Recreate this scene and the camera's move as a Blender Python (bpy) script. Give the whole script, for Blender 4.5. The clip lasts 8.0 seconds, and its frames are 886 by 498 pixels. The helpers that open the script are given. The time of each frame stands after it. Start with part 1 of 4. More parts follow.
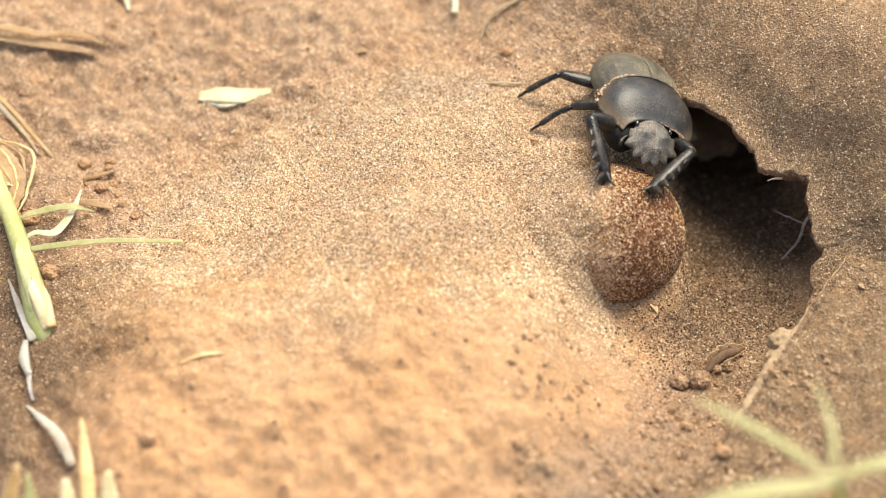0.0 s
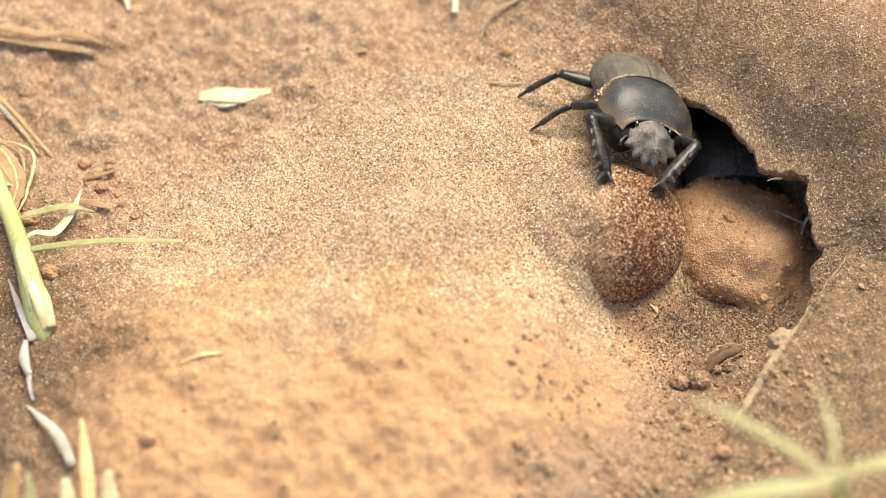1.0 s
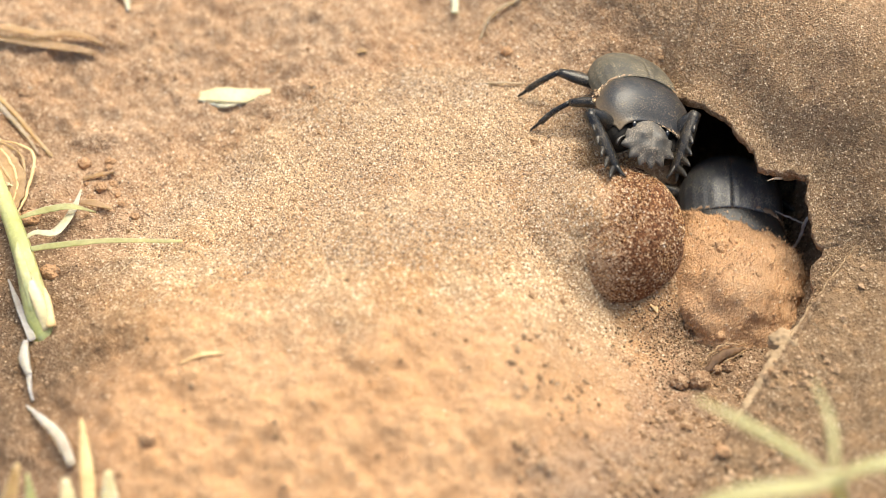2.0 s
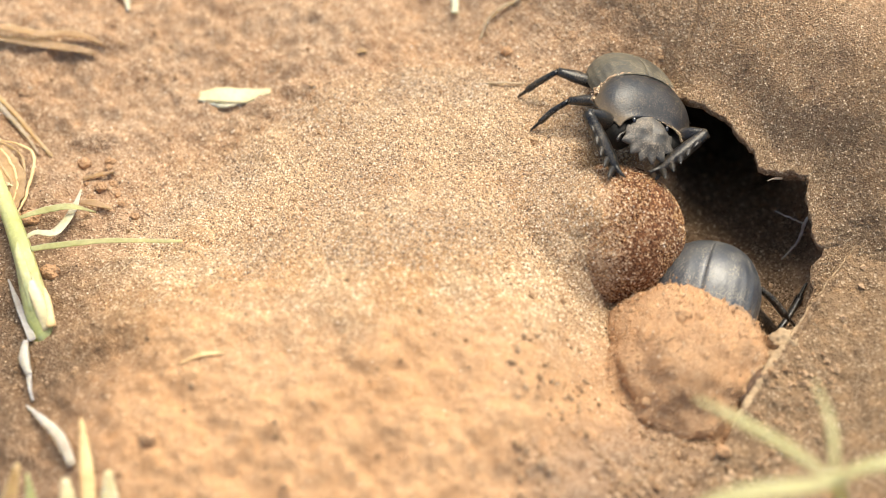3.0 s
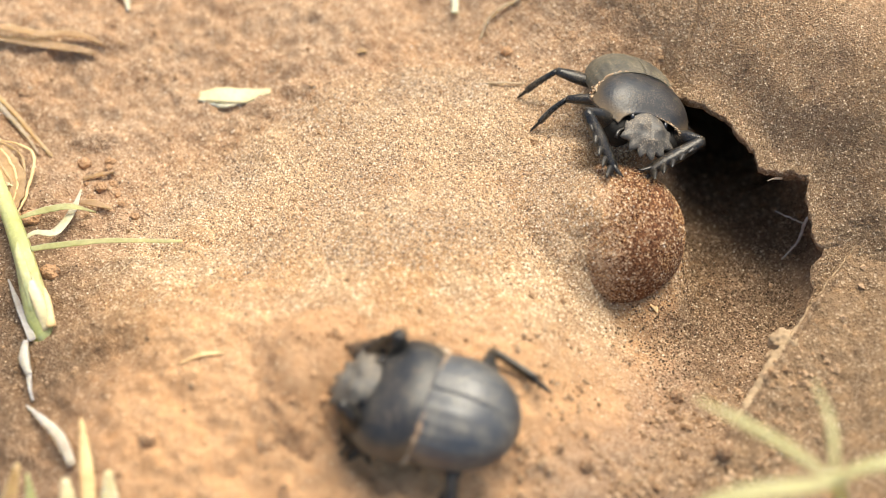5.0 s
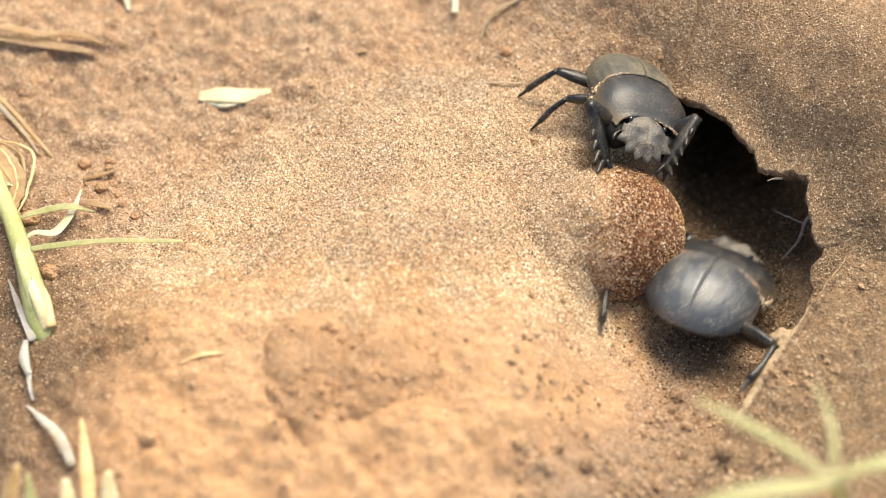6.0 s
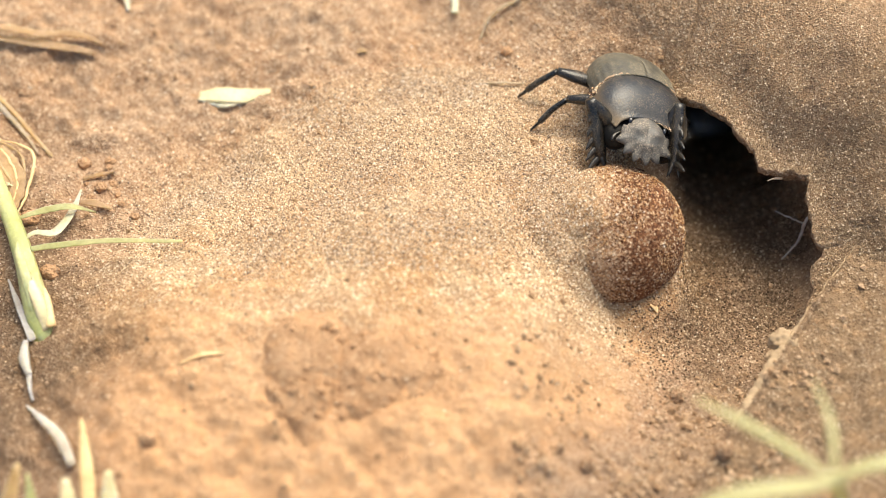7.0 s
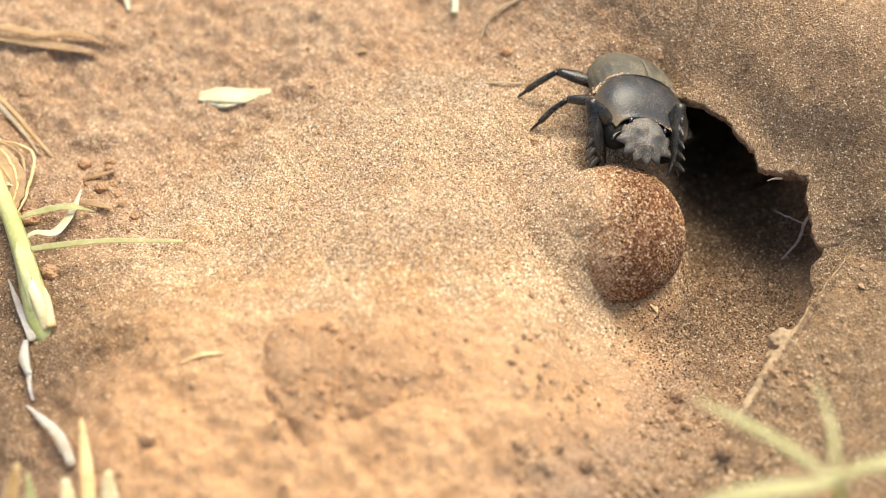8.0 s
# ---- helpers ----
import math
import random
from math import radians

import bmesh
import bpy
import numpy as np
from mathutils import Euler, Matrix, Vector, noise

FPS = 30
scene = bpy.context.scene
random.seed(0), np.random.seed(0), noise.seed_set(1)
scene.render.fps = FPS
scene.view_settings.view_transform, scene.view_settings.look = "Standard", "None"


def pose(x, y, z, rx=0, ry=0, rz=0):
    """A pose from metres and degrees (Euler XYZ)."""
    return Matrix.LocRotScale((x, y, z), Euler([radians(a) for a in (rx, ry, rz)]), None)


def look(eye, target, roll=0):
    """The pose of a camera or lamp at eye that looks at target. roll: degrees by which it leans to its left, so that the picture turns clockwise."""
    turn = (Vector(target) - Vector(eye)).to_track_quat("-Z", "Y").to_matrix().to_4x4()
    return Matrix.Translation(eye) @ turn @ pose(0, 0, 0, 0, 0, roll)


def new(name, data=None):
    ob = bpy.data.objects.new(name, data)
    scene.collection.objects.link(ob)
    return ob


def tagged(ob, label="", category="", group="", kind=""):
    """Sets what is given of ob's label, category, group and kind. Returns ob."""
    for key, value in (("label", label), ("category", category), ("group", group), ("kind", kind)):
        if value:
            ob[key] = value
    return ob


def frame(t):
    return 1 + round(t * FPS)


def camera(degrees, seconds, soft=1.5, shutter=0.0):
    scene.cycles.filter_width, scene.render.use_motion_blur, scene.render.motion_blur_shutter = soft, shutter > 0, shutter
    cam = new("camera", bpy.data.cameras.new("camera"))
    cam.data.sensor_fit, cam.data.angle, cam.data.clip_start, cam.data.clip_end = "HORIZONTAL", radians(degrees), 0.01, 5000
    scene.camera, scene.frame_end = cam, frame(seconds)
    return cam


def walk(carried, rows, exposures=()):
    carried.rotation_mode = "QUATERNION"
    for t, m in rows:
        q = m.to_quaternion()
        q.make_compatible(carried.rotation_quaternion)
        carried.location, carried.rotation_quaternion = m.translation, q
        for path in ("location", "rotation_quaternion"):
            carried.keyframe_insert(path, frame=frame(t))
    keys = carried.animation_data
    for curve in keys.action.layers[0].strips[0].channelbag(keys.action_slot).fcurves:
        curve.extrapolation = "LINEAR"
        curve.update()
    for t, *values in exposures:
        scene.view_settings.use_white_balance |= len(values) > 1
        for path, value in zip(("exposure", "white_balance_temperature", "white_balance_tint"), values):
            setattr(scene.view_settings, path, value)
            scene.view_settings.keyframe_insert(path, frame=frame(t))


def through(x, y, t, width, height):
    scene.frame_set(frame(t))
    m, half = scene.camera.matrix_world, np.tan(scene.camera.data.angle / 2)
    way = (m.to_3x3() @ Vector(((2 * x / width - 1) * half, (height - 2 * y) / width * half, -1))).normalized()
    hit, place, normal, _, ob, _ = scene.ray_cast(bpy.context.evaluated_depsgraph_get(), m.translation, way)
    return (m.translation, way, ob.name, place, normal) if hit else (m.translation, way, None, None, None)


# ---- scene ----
cam = camera(24, 8.0, soft=0.85, shutter=0.5)
EYE = (0.0, -0.2696, 0.3850)
walk(cam, [(0.0, look(EYE, (0, 0, 0))), (8.0, look(EYE, (0, 0, 0)))], exposures=[(0.0, 0.64, 7000, 4), (8.0, 0.64, 7000, 4)])
cam.data.dof.use_dof = True
cam.data.dof.focus_distance = 0.468
cam.data.dof.aperture_fstop = 7.0

# ---- daylight ----
world = bpy.data.worlds.new("sky")
scene.world = world
world.use_nodes = True
sky = world.node_tree.nodes.new("ShaderNodeTexSky")
sky.sky_type, sky.sun_disc = "NISHITA", False
sky.sun_elevation, sky.sun_rotation = radians(63), radians(26)
world.node_tree.links.new(sky.outputs["Color"], world.node_tree.nodes["Background"].inputs["Color"])
world.node_tree.nodes["Background"].inputs["Strength"].default_value = 0.15
sky.dust_density, sky.air_density = 4.0, 1.0
sun = new("sun", bpy.data.lights.new("sun", "SUN"))
sun.data.energy, sun.data.angle, sun.data.color = 2.5, radians(42), (1.0, 0.93, 0.83)
sun.matrix_world = look((0.2, 0.41, 0.89), (0, 0, 0))


# ---- shape of the ground, in millimetres ----
MM = 0.001


def smooth(a, b, v):
    s = np.clip((v - a) / (b - a), 0, 1)
    return s * s * (3 - 2 * s)


def lattice(ix, iy, seed):
    n = (ix.astype(np.int64) * 374761393 + iy.astype(np.int64) * 668265263 + seed * 974711) & 0x7FFFFFFF
    n = ((n ^ (n >> 13)) * 1274126177) & 0x7FFFFFFF
    n = ((n ^ (n >> 15)) * 1103515245 + 12345) & 0x7FFFFFFF
    return ((n >> 8) & 0xFFFF) / 32767.5 - 1


def value_noise(x, y, size, seed=0):
    u, v = np.asarray(x, float) / size, np.asarray(y, float) / size
    iu, iv = np.floor(u), np.floor(v)
    fu, fv = u - iu, v - iv
    fu, fv = fu * fu * (3 - 2 * fu), fv * fv * (3 - 2 * fv)
    a, b = lattice(iu, iv, seed), lattice(iu + 1, iv, seed)
    c, d = lattice(iu, iv + 1, seed), lattice(iu + 1, iv + 1, seed)
    return (a * (1 - fu) + b * fu) * (1 - fv) + (c * (1 - fu) + d * fu) * fv


def bell(x, y, cx, cy, rx, ry, power=1.0):
    return np.exp(-((((x - cx) / rx) ** 2 + ((y - cy) / ry) ** 2) ** power))


def terrain(x, y):
    """The ground with its mound and bank, as if the burrow were not dug."""
    x, y = np.asarray(x, float), np.asarray(y, float)
    near = 1 - smooth(150, 420, np.hypot(x, y))
    z = 17 * bell(x, y, -22, -44, 66, 46, 1.5)
    z = z + 10 * bell(x, y, 6, 6, 52, 44, 1.4)
    z = z + 30 * smooth(35, 100, 0.75 * x + 0.66 * y) * smooth(-40, 20, y)
    z = z - 3 * bell(x, y, -60, 38, 40, 22) - 5.5 * bell(x, y, 44, 40, 15, 14) - 5 * bell(x, y, 19, -19, 15, 15)
    z = z + 3.0 * value_noise(x, y, 31, 1) + 1.5 * value_noise(x, y, 13, 2)
    far = 30 * value_noise(x, y, 900, 3) + 10 * value_noise(x, y, 260, 4)
    return z * near + far * (1 - near)


# the trench and tunnel: place, floor height
TUNNEL = ((46, -60, 4), (57, -33, -5), (63, -6, -11.5), (67, 17, -16), (67, 36, -22), (66, 54, -30), (64, 74, -37), (60, 96, -44))


def dig(x, y):
    """Height of the trench's and tunnel's surface."""
    x, y = np.asarray(x, float), np.asarray(y, float)
    best = np.full(np.broadcast(x, y).shape, 1e9)
    out = best.copy()
    for (ax, ay, az), (bx, by, bz) in zip(TUNNEL, TUNNEL[1:]):
        dx, dy = bx - ax, by - ay
        s = np.clip(((x - ax) * dx + (y - ay) * dy) / (dx * dx + dy * dy), 0, 1)
        px, py = x - ax - s * dx, y - ay - s * dy
        d = np.hypot(px, py)
        right = (px * dy - py * dx) / np.hypot(dx, dy)
        tunnel = smooth(8, 28, y)
        deep = smooth(28, 56, y)
        width = np.where(right > 0, 24 - 8 * tunnel - 6 * deep, 30 - 16 * tunnel - 6 * deep)
        steep = np.where(right > 0, 4.0, 2.0 + 0.6 * tunnel)
        z = az + s * (bz - az) + 13 * (d / width) ** steep
        out = np.where(d < best, z, out)
        best = np.minimum(best, d)
    return out + 90 * smooth(92, 104, y)


def ground_height(x, y):
    p, q = terrain(x, y), dig(x, y)
    k = 3.0
    h = np.clip(0.5 + 0.5 * (q - p) / k, 0, 1)
    z = q * (1 - h) + p * h - k * h * (1 - h)
    # sand heaped against and over one side of the ball
    r = np.hypot(x - 38.1, y - 0.7)
    heap = 4.3 + np.sqrt(np.clip(16.8 ** 2 - np.minimum(r, 13.0) ** 2, 0, None)) - (0.16 + 0.45 * smooth(0, -10, y)) * np.maximum(r - 13.0, 0) - 0.004 * np.maximum(r - 13.0, 0) ** 2 + 0.25 * value_noise(x, y, 5, 12)
    side = smooth(-4.5, 3.5, 36.6 - x + 0.3 * np.minimum(y, 0) - 0.4 * np.clip(y - 3, 0, 12) + 2.0 * value_noise(x, y, 7, 13) + 1.2 * value_noise(x, y, 2.5, 17)) * (1 - smooth(19, 26, y)) * smooth(-20, -11, y)
    z = z + np.maximum(heap + 0.1 - z, 0) * side
    skirt = 1.0 + 9 * smooth(38, 27, x) - 0.4 * (r - 13) + 0.8 * value_noise(x, y, 4, 16)
    z = z + np.maximum(skirt - z, 0) * (1 - smooth(19, 26, r)) * (1 - smooth(0, 12, y)) * (1 - smooth(50, 58, x))
    # a firm slab of soil that stands along the trench with a sharp edge
    slab = 0.855 * x - 0.519 * y - 77.4 - 0.0016 * np.clip(y + 46, 0, 56) ** 2 + 0.3 * value_noise(x, y, 11, 11) + 0.2 * value_noise(x, y, 3, 14)
    top = 4.5 + 0.16 * np.clip(slab, 0, 60) + 0.8 * value_noise(x, y, 14, 15) + 0.05 * np.clip(y + 40, -40, 20)
    top = top + 1.3 * np.exp(-((slab - 0.7) / 0.8) ** 2)
    z = z + (top - z) * smooth(-0.8, 0.3, slab) * (1 - smooth(-2, 22, y)) * smooth(-200, -90, y) * (1 - smooth(150, 260, x))
    fine = 1 - smooth(130, 300, np.hypot(x, y))
    # the loose sand is finer than the crusted soil round it
    crust = 0.35 + 0.65 * smooth(0.7, 1.2, np.hypot((x - 2) / 62, (y - 4) / 50) + 0.2 * value_noise(x, y, 17, 9))
    crust = crust * (1 + 0.35 * smooth(-10, -40, x) * smooth(0, 20, y))
    z = z + fine * crust * (1.0 * value_noise(x, y, 7, 5) + 0.8 * value_noise(x, y, 3.1, 6) + 0.32 * value_noise(x, y, 1.6, 7))
    z = z + fine * smooth(-12, -32, y) * (0.5 * value_noise(x, y, 5.2, 31) * value_noise(x, y, 19, 32) + 0.2 * np.abs(value_noise(x, y, 4.1, 33)))
    z = z - 2.6 * bell(x, y, 20.7, 21.9, 1.3, 1.0)
    return z + fine * 0.16 * value_noise(x, y, 0.9, 8)


# ---- end of the ground's shape ----


# ---- materials ----
class Nodes:
    """A node material with Principled BSDF, and short ways to add nodes to it."""

    def __init__(self, name, roughness=0.9, specular=0.3):
        self.mat = bpy.data.materials.new(name)
        self.mat.use_nodes = True
        self.tree = self.mat.node_tree
        self.out = self.tree.nodes["Principled BSDF"]
        self.set(self.out, "Roughness", roughness)
        self.set(self.out, "Specular IOR Level", specular)
        self.coord = self.tree.nodes.new("ShaderNodeTexCoord").outputs["Object"]

    def set(self, node, key, value):
        if isinstance(value, bpy.types.NodeSocket):
            self.tree.links.new(value, node.inputs[key])
        else:
            node.inputs[key].default_value = value

    def noise(self, size, detail=4.0, rough=0.55, coord=None):
        n = self.tree.nodes.new("ShaderNodeTexNoise")
        self.set(n, "Vector", coord or self.coord)
        self.set(n, "Scale", 1000.0 / size)
        self.set(n, "Detail", detail)
        self.set(n, "Roughness", rough)
        return n.outputs["Fac"]

    def cells(self, size, output="Color", feature="F1"):
        n = self.tree.nodes.new("ShaderNodeTexVoronoi")
        n.feature = feature
        self.set(n, "Vector", self.coord)
        self.set(n, "Scale", 1000.0 / size)
        return n.outputs[output]

    def ramp(self, fac, *stops):
        n = self.tree.nodes.new("ShaderNodeValToRGB")
        e = n.color_ramp.elements
        while len(e) < len(stops):
            e.new(0.5)
        for el, (p, c) in zip(e, stops):
            el.position = p
            el.color = (*c, 1) if isinstance(c, tuple) else (c, c, c, 1)
        self.set(n, "Fac", fac)
        return n.outputs["Color"]

    def mix(self, fac, a, b, blend="MIX"):
        n = self.tree.nodes.new("ShaderNodeMix")
        n.data_type, n.blend_type = "RGBA", blend
        self.set(n, 0, fac)
        for i, v in ((6, a), (7, b)):
            if isinstance(v, bpy.types.NodeSocket):
                self.tree.links.new(v, n.inputs[i])
            else:
                n.inputs[i].default_value = (*v, 1)
        return n.outputs[2]

    def math(self, op, a, b=0.0):
        n = self.tree.nodes.new("ShaderNodeMath")
        n.operation = op
        self.set(n, 0, a)
        self.set(n, 1, b)
        return n.outputs[0]

    def along(self, vector, a, b, coord=None):
        """0 to 1 as the place goes from a to b millimetres along the vector."""
        n = self.tree.nodes.new("ShaderNodeVectorMath")
        n.operation = "DOT_PRODUCT"
        self.set(n, 0, coord or self.coord)
        n.inputs[1].default_value = vector
        m = self.tree.nodes.new("ShaderNodeMapRange")
        m.interpolation_type = "SMOOTHSTEP"
        self.set(m, "Value", n.outputs["Value"])
        self.set(m, "From Min", a * 0.001)
        self.set(m, "From Max", b * 0.001)
        return m.outputs["Result"]

    def reach(self, centre, radii, a, b, coord=None):
        """0 to 1 as the place leaves an ellipse on the ground, from a to b of its radii."""
        m = self.tree.nodes.new("ShaderNodeMapping")
        m.vector_type = "TEXTURE"
        self.set(m, "Vector", coord or self.coord)
        m.inputs["Location"].default_value = (centre[0] * 0.001, centre[1] * 0.001, 0)
        m.inputs["Scale"].default_value = (radii[0] * 0.001, radii[1] * 0.001, 1)
        n = self.tree.nodes.new("ShaderNodeVectorMath")
        n.operation = "LENGTH"
        self.set(n, 0, m.outputs[0])
        r = self.tree.nodes.new("ShaderNodeMapRange")
        r.interpolation_type = "SMOOTHSTEP"
        self.set(r, "Value", n.outputs["Value"])
        self.set(r, "From Min", a)
        self.set(r, "From Max", b)
        return r.outputs["Result"]

    def island(self, kind="Random Per Island"):
        return self.tree.nodes.new("ShaderNodeNewGeometry").outputs[kind]

    def bump(self, height, distance, strength=1.0, normal=None):
        n = self.tree.nodes.new("ShaderNodeBump")
        self.set(n, "Height", height)
        self.set(n, "Distance", distance * 0.001)
        self.set(n, "Strength", strength)
        if normal:
            self.set(n, "Normal", normal)
        return n.outputs["Normal"]

    def done(self, color=None, normal=None, roughness=None):
        for key, v in (("Base Color", color), ("Normal", normal), ("Roughness", roughness)):
            if v is not None:
                self.set(self.out, key, (*v, 1) if isinstance(v, tuple) else v)
        return self.mat


def soil_material(name, zones=True, wet=0.0, tan=0.0, fresh=0.0):
    """Orange sandy soil; loose pale sand on the mound, greyer subsoil on the bank, trench shade painted in."""
    n = Nodes(name, 0.95, 0.15)
    cell = n.cells(0.45)
    grain = n.tree.nodes.new("ShaderNodeSeparateColor")
    n.set(grain, 0, cell)
    g = grain.outputs[0]
    orange = n.ramp(g, (0.0, (0.36, 0.18, 0.083)), (0.3, (0.46, 0.25, 0.117)), (0.85, (0.54, 0.32, 0.152)), (1.0, (0.74, 0.52, 0.31)))
    sand = n.ramp(g, (0.0, (0.31, 0.195, 0.115)), (0.25, (0.44, 0.288, 0.17)), (0.75, (0.58, 0.415, 0.252)), (1.0, (0.86, 0.72, 0.52)))
    brown = n.ramp(g, (0.0, (0.25, 0.15, 0.093)), (0.3, (0.345, 0.218, 0.138)), (0.85, (0.42, 0.278, 0.182)), (1.0, (0.6, 0.44, 0.3)))
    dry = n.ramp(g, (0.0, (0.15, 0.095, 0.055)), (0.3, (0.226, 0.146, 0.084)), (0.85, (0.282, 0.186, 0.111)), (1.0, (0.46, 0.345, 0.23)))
    dark_soil = n.ramp(g, (0.0, (0.045, 0.028, 0.016)), (0.3, (0.095, 0.06, 0.035)), (0.85, (0.15, 0.096, 0.057)), (1.0, (0.34, 0.245, 0.165)))
    patch = n.ramp(n.noise(26, 5, 0.6), (0.38, 0.0), (0.62, 1.0))
    base = n.mix(patch, orange, sand)
    # crumbled earth is finer and redder
    earth = n.mix(n.noise(9, 5, 0.6), (0.5, 0.272, 0.137), (0.63, 0.382, 0.208))
    if fresh:
        base = n.mix(fresh, base, earth)
    if tan:
        base = n.mix(tan, base, brown)
    if wet:
        base = n.mix(wet, base, dark_soil)
    if zones:
        wob = n.tree.nodes.new("ShaderNodeVectorMath")
        wob.operation = "MULTIPLY_ADD"
        nt = n.tree.nodes.new("ShaderNodeTexNoise")
        n.set(nt, "Vector", n.coord), n.set(nt, "Scale", 45.0)
        n.set(wob, 0, nt.outputs["Color"])
        wob.inputs[1].default_value = (0.03, 0.03, 0.03)
        n.set(wob, 2, n.coord)
        w = wob.outputs[0]
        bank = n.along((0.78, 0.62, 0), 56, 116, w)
        left = n.math("MINIMUM", n.along((-1, 0.4, 0), 36, 66, w), n.along((-1, -0.55, 0), 44, 80, w))
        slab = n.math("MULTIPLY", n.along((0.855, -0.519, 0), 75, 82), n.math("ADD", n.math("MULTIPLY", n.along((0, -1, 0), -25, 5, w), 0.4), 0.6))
        base = n.mix(n.math("MULTIPLY", n.along((0, -1, 0), 3, 27, w), 0.76), base, earth)
        crust = n.reach((14, -20), (76, 76), 0.85, 1.15, w)
        base = n.mix(n.math("MULTIPLY", crust, 0.73), base, brown)
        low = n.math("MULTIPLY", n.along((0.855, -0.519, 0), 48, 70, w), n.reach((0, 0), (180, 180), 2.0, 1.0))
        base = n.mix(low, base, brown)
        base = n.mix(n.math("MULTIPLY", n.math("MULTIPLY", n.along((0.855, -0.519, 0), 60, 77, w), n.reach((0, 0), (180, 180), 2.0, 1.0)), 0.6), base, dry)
        # moist trench soil, its colour also darkened with depth for the shade there
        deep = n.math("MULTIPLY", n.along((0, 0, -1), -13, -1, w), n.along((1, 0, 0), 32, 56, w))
        # soil darker towards the left
        base = n.mix(n.math("MULTIPLY", n.math("MULTIPLY", left, n.reach((0, 0), (180, 180), 2.0, 1.0)), 0.74), base, dark_soil)
        near = n.reach((0, 0), (180, 180), 2.0, 1.0)
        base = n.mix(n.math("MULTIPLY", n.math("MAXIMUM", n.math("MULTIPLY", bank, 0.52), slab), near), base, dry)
        base = n.mix(n.math("MULTIPLY", n.math("MULTIPLY", deep, near), 0.8), base, dark_soil)
    tone = n.ramp(n.noise(7, 6, 0.65), (0.3, 0.92), (0.5, 1.0), (0.75, 1.06))
    base = n.mix(1.0, base, tone, "MULTIPLY")
    blotch = n.ramp(n.noise(3.2, 3, 0.5), (0.35, (0.88, 0.89, 0.92)), (0.55, (1.0, 1.0, 1.0)), (0.75, (1.12, 1.04, 0.94)))
    base = n.mix(0.8, base, blotch, "MULTIPLY")
    fine = n.bump(n.cells(0.45, "Distance"), 0.32, 1.0)
    clod = n.bump(n.noise(2.2, 5, 0.6), 0.36, 0.6, fine)
    return n.done(base, clod)


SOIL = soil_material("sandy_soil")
LOOSE = soil_material("loose_soil", zones=False, fresh=0.75, tan=0.18)
CLOD = soil_material("soil_clod", zones=False, wet=0.15, tan=0.6)


def grain_material():
    n = Nodes("sand_grain", 0.55, 0.4)
    c = n.ramp(n.island(), (0.0, (0.06, 0.04, 0.03)), (0.18, (0.24, 0.155, 0.1)), (0.5, (0.54, 0.38, 0.235)), (0.82, (0.72, 0.55, 0.365)), (1.0, (0.95, 0.87, 0.72)))
    return n.done(n.mix(1.0, c, n.ramp(n.noise(19, 4, 0.6), (0.38, (0.95, 0.94, 0.94)), (0.6, (1.09, 1.05, 0.99))), "MULTIPLY"))


GRAIN = grain_material()


def ball_grain_material():
    n = Nodes("ball_grain", 0.5, 0.45)
    return n.done(n.ramp(n.island(), (0.0, (0.14, 0.045, 0.016)), (0.3, (0.36, 0.165, 0.06)), (0.65, (0.6, 0.36, 0.17)), (0.88, (0.76, 0.54, 0.32)), (1.0, (0.95, 0.87, 0.72))))


BALL_GRAIN = ball_grain_material()


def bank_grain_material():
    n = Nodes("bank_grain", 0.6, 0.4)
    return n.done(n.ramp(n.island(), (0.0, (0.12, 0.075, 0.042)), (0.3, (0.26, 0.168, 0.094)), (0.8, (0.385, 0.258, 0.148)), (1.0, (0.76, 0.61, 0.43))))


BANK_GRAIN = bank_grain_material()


def crumb_material():
    n = Nodes("soil_crumb", 0.95, 0.15)
    c = n.ramp(n.island(), (0.0, (0.3, 0.18, 0.1)), (0.5, (0.42, 0.27, 0.155)), (1.0, (0.55, 0.38, 0.24)))
    c = n.mix(1.0, c, n.ramp(n.noise(0.8), (0.3, 0.65), (0.7, 1.15)), "MULTIPLY")
    return n.done(c, n.bump(n.noise(0.9), 0.3))


CRUMB = crumb_material()


def heap_grain_material():
    n = Nodes("heap_grain", 0.8, 0.25)
    return n.done(n.ramp(n.island(), (0.0, (0.36, 0.205, 0.108)), (0.35, (0.49, 0.295, 0.16)), (0.8, (0.58, 0.375, 0.213)), (1.0, (0.78, 0.6, 0.42))))


HEAP_GRAIN = heap_grain_material()


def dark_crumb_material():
    n = Nodes("dark_soil_crumb", 0.95, 0.15)
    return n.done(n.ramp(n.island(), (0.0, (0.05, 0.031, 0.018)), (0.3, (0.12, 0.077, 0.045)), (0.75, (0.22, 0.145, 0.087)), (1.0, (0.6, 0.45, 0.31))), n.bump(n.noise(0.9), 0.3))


DARK_CRUMB = dark_crumb_material()


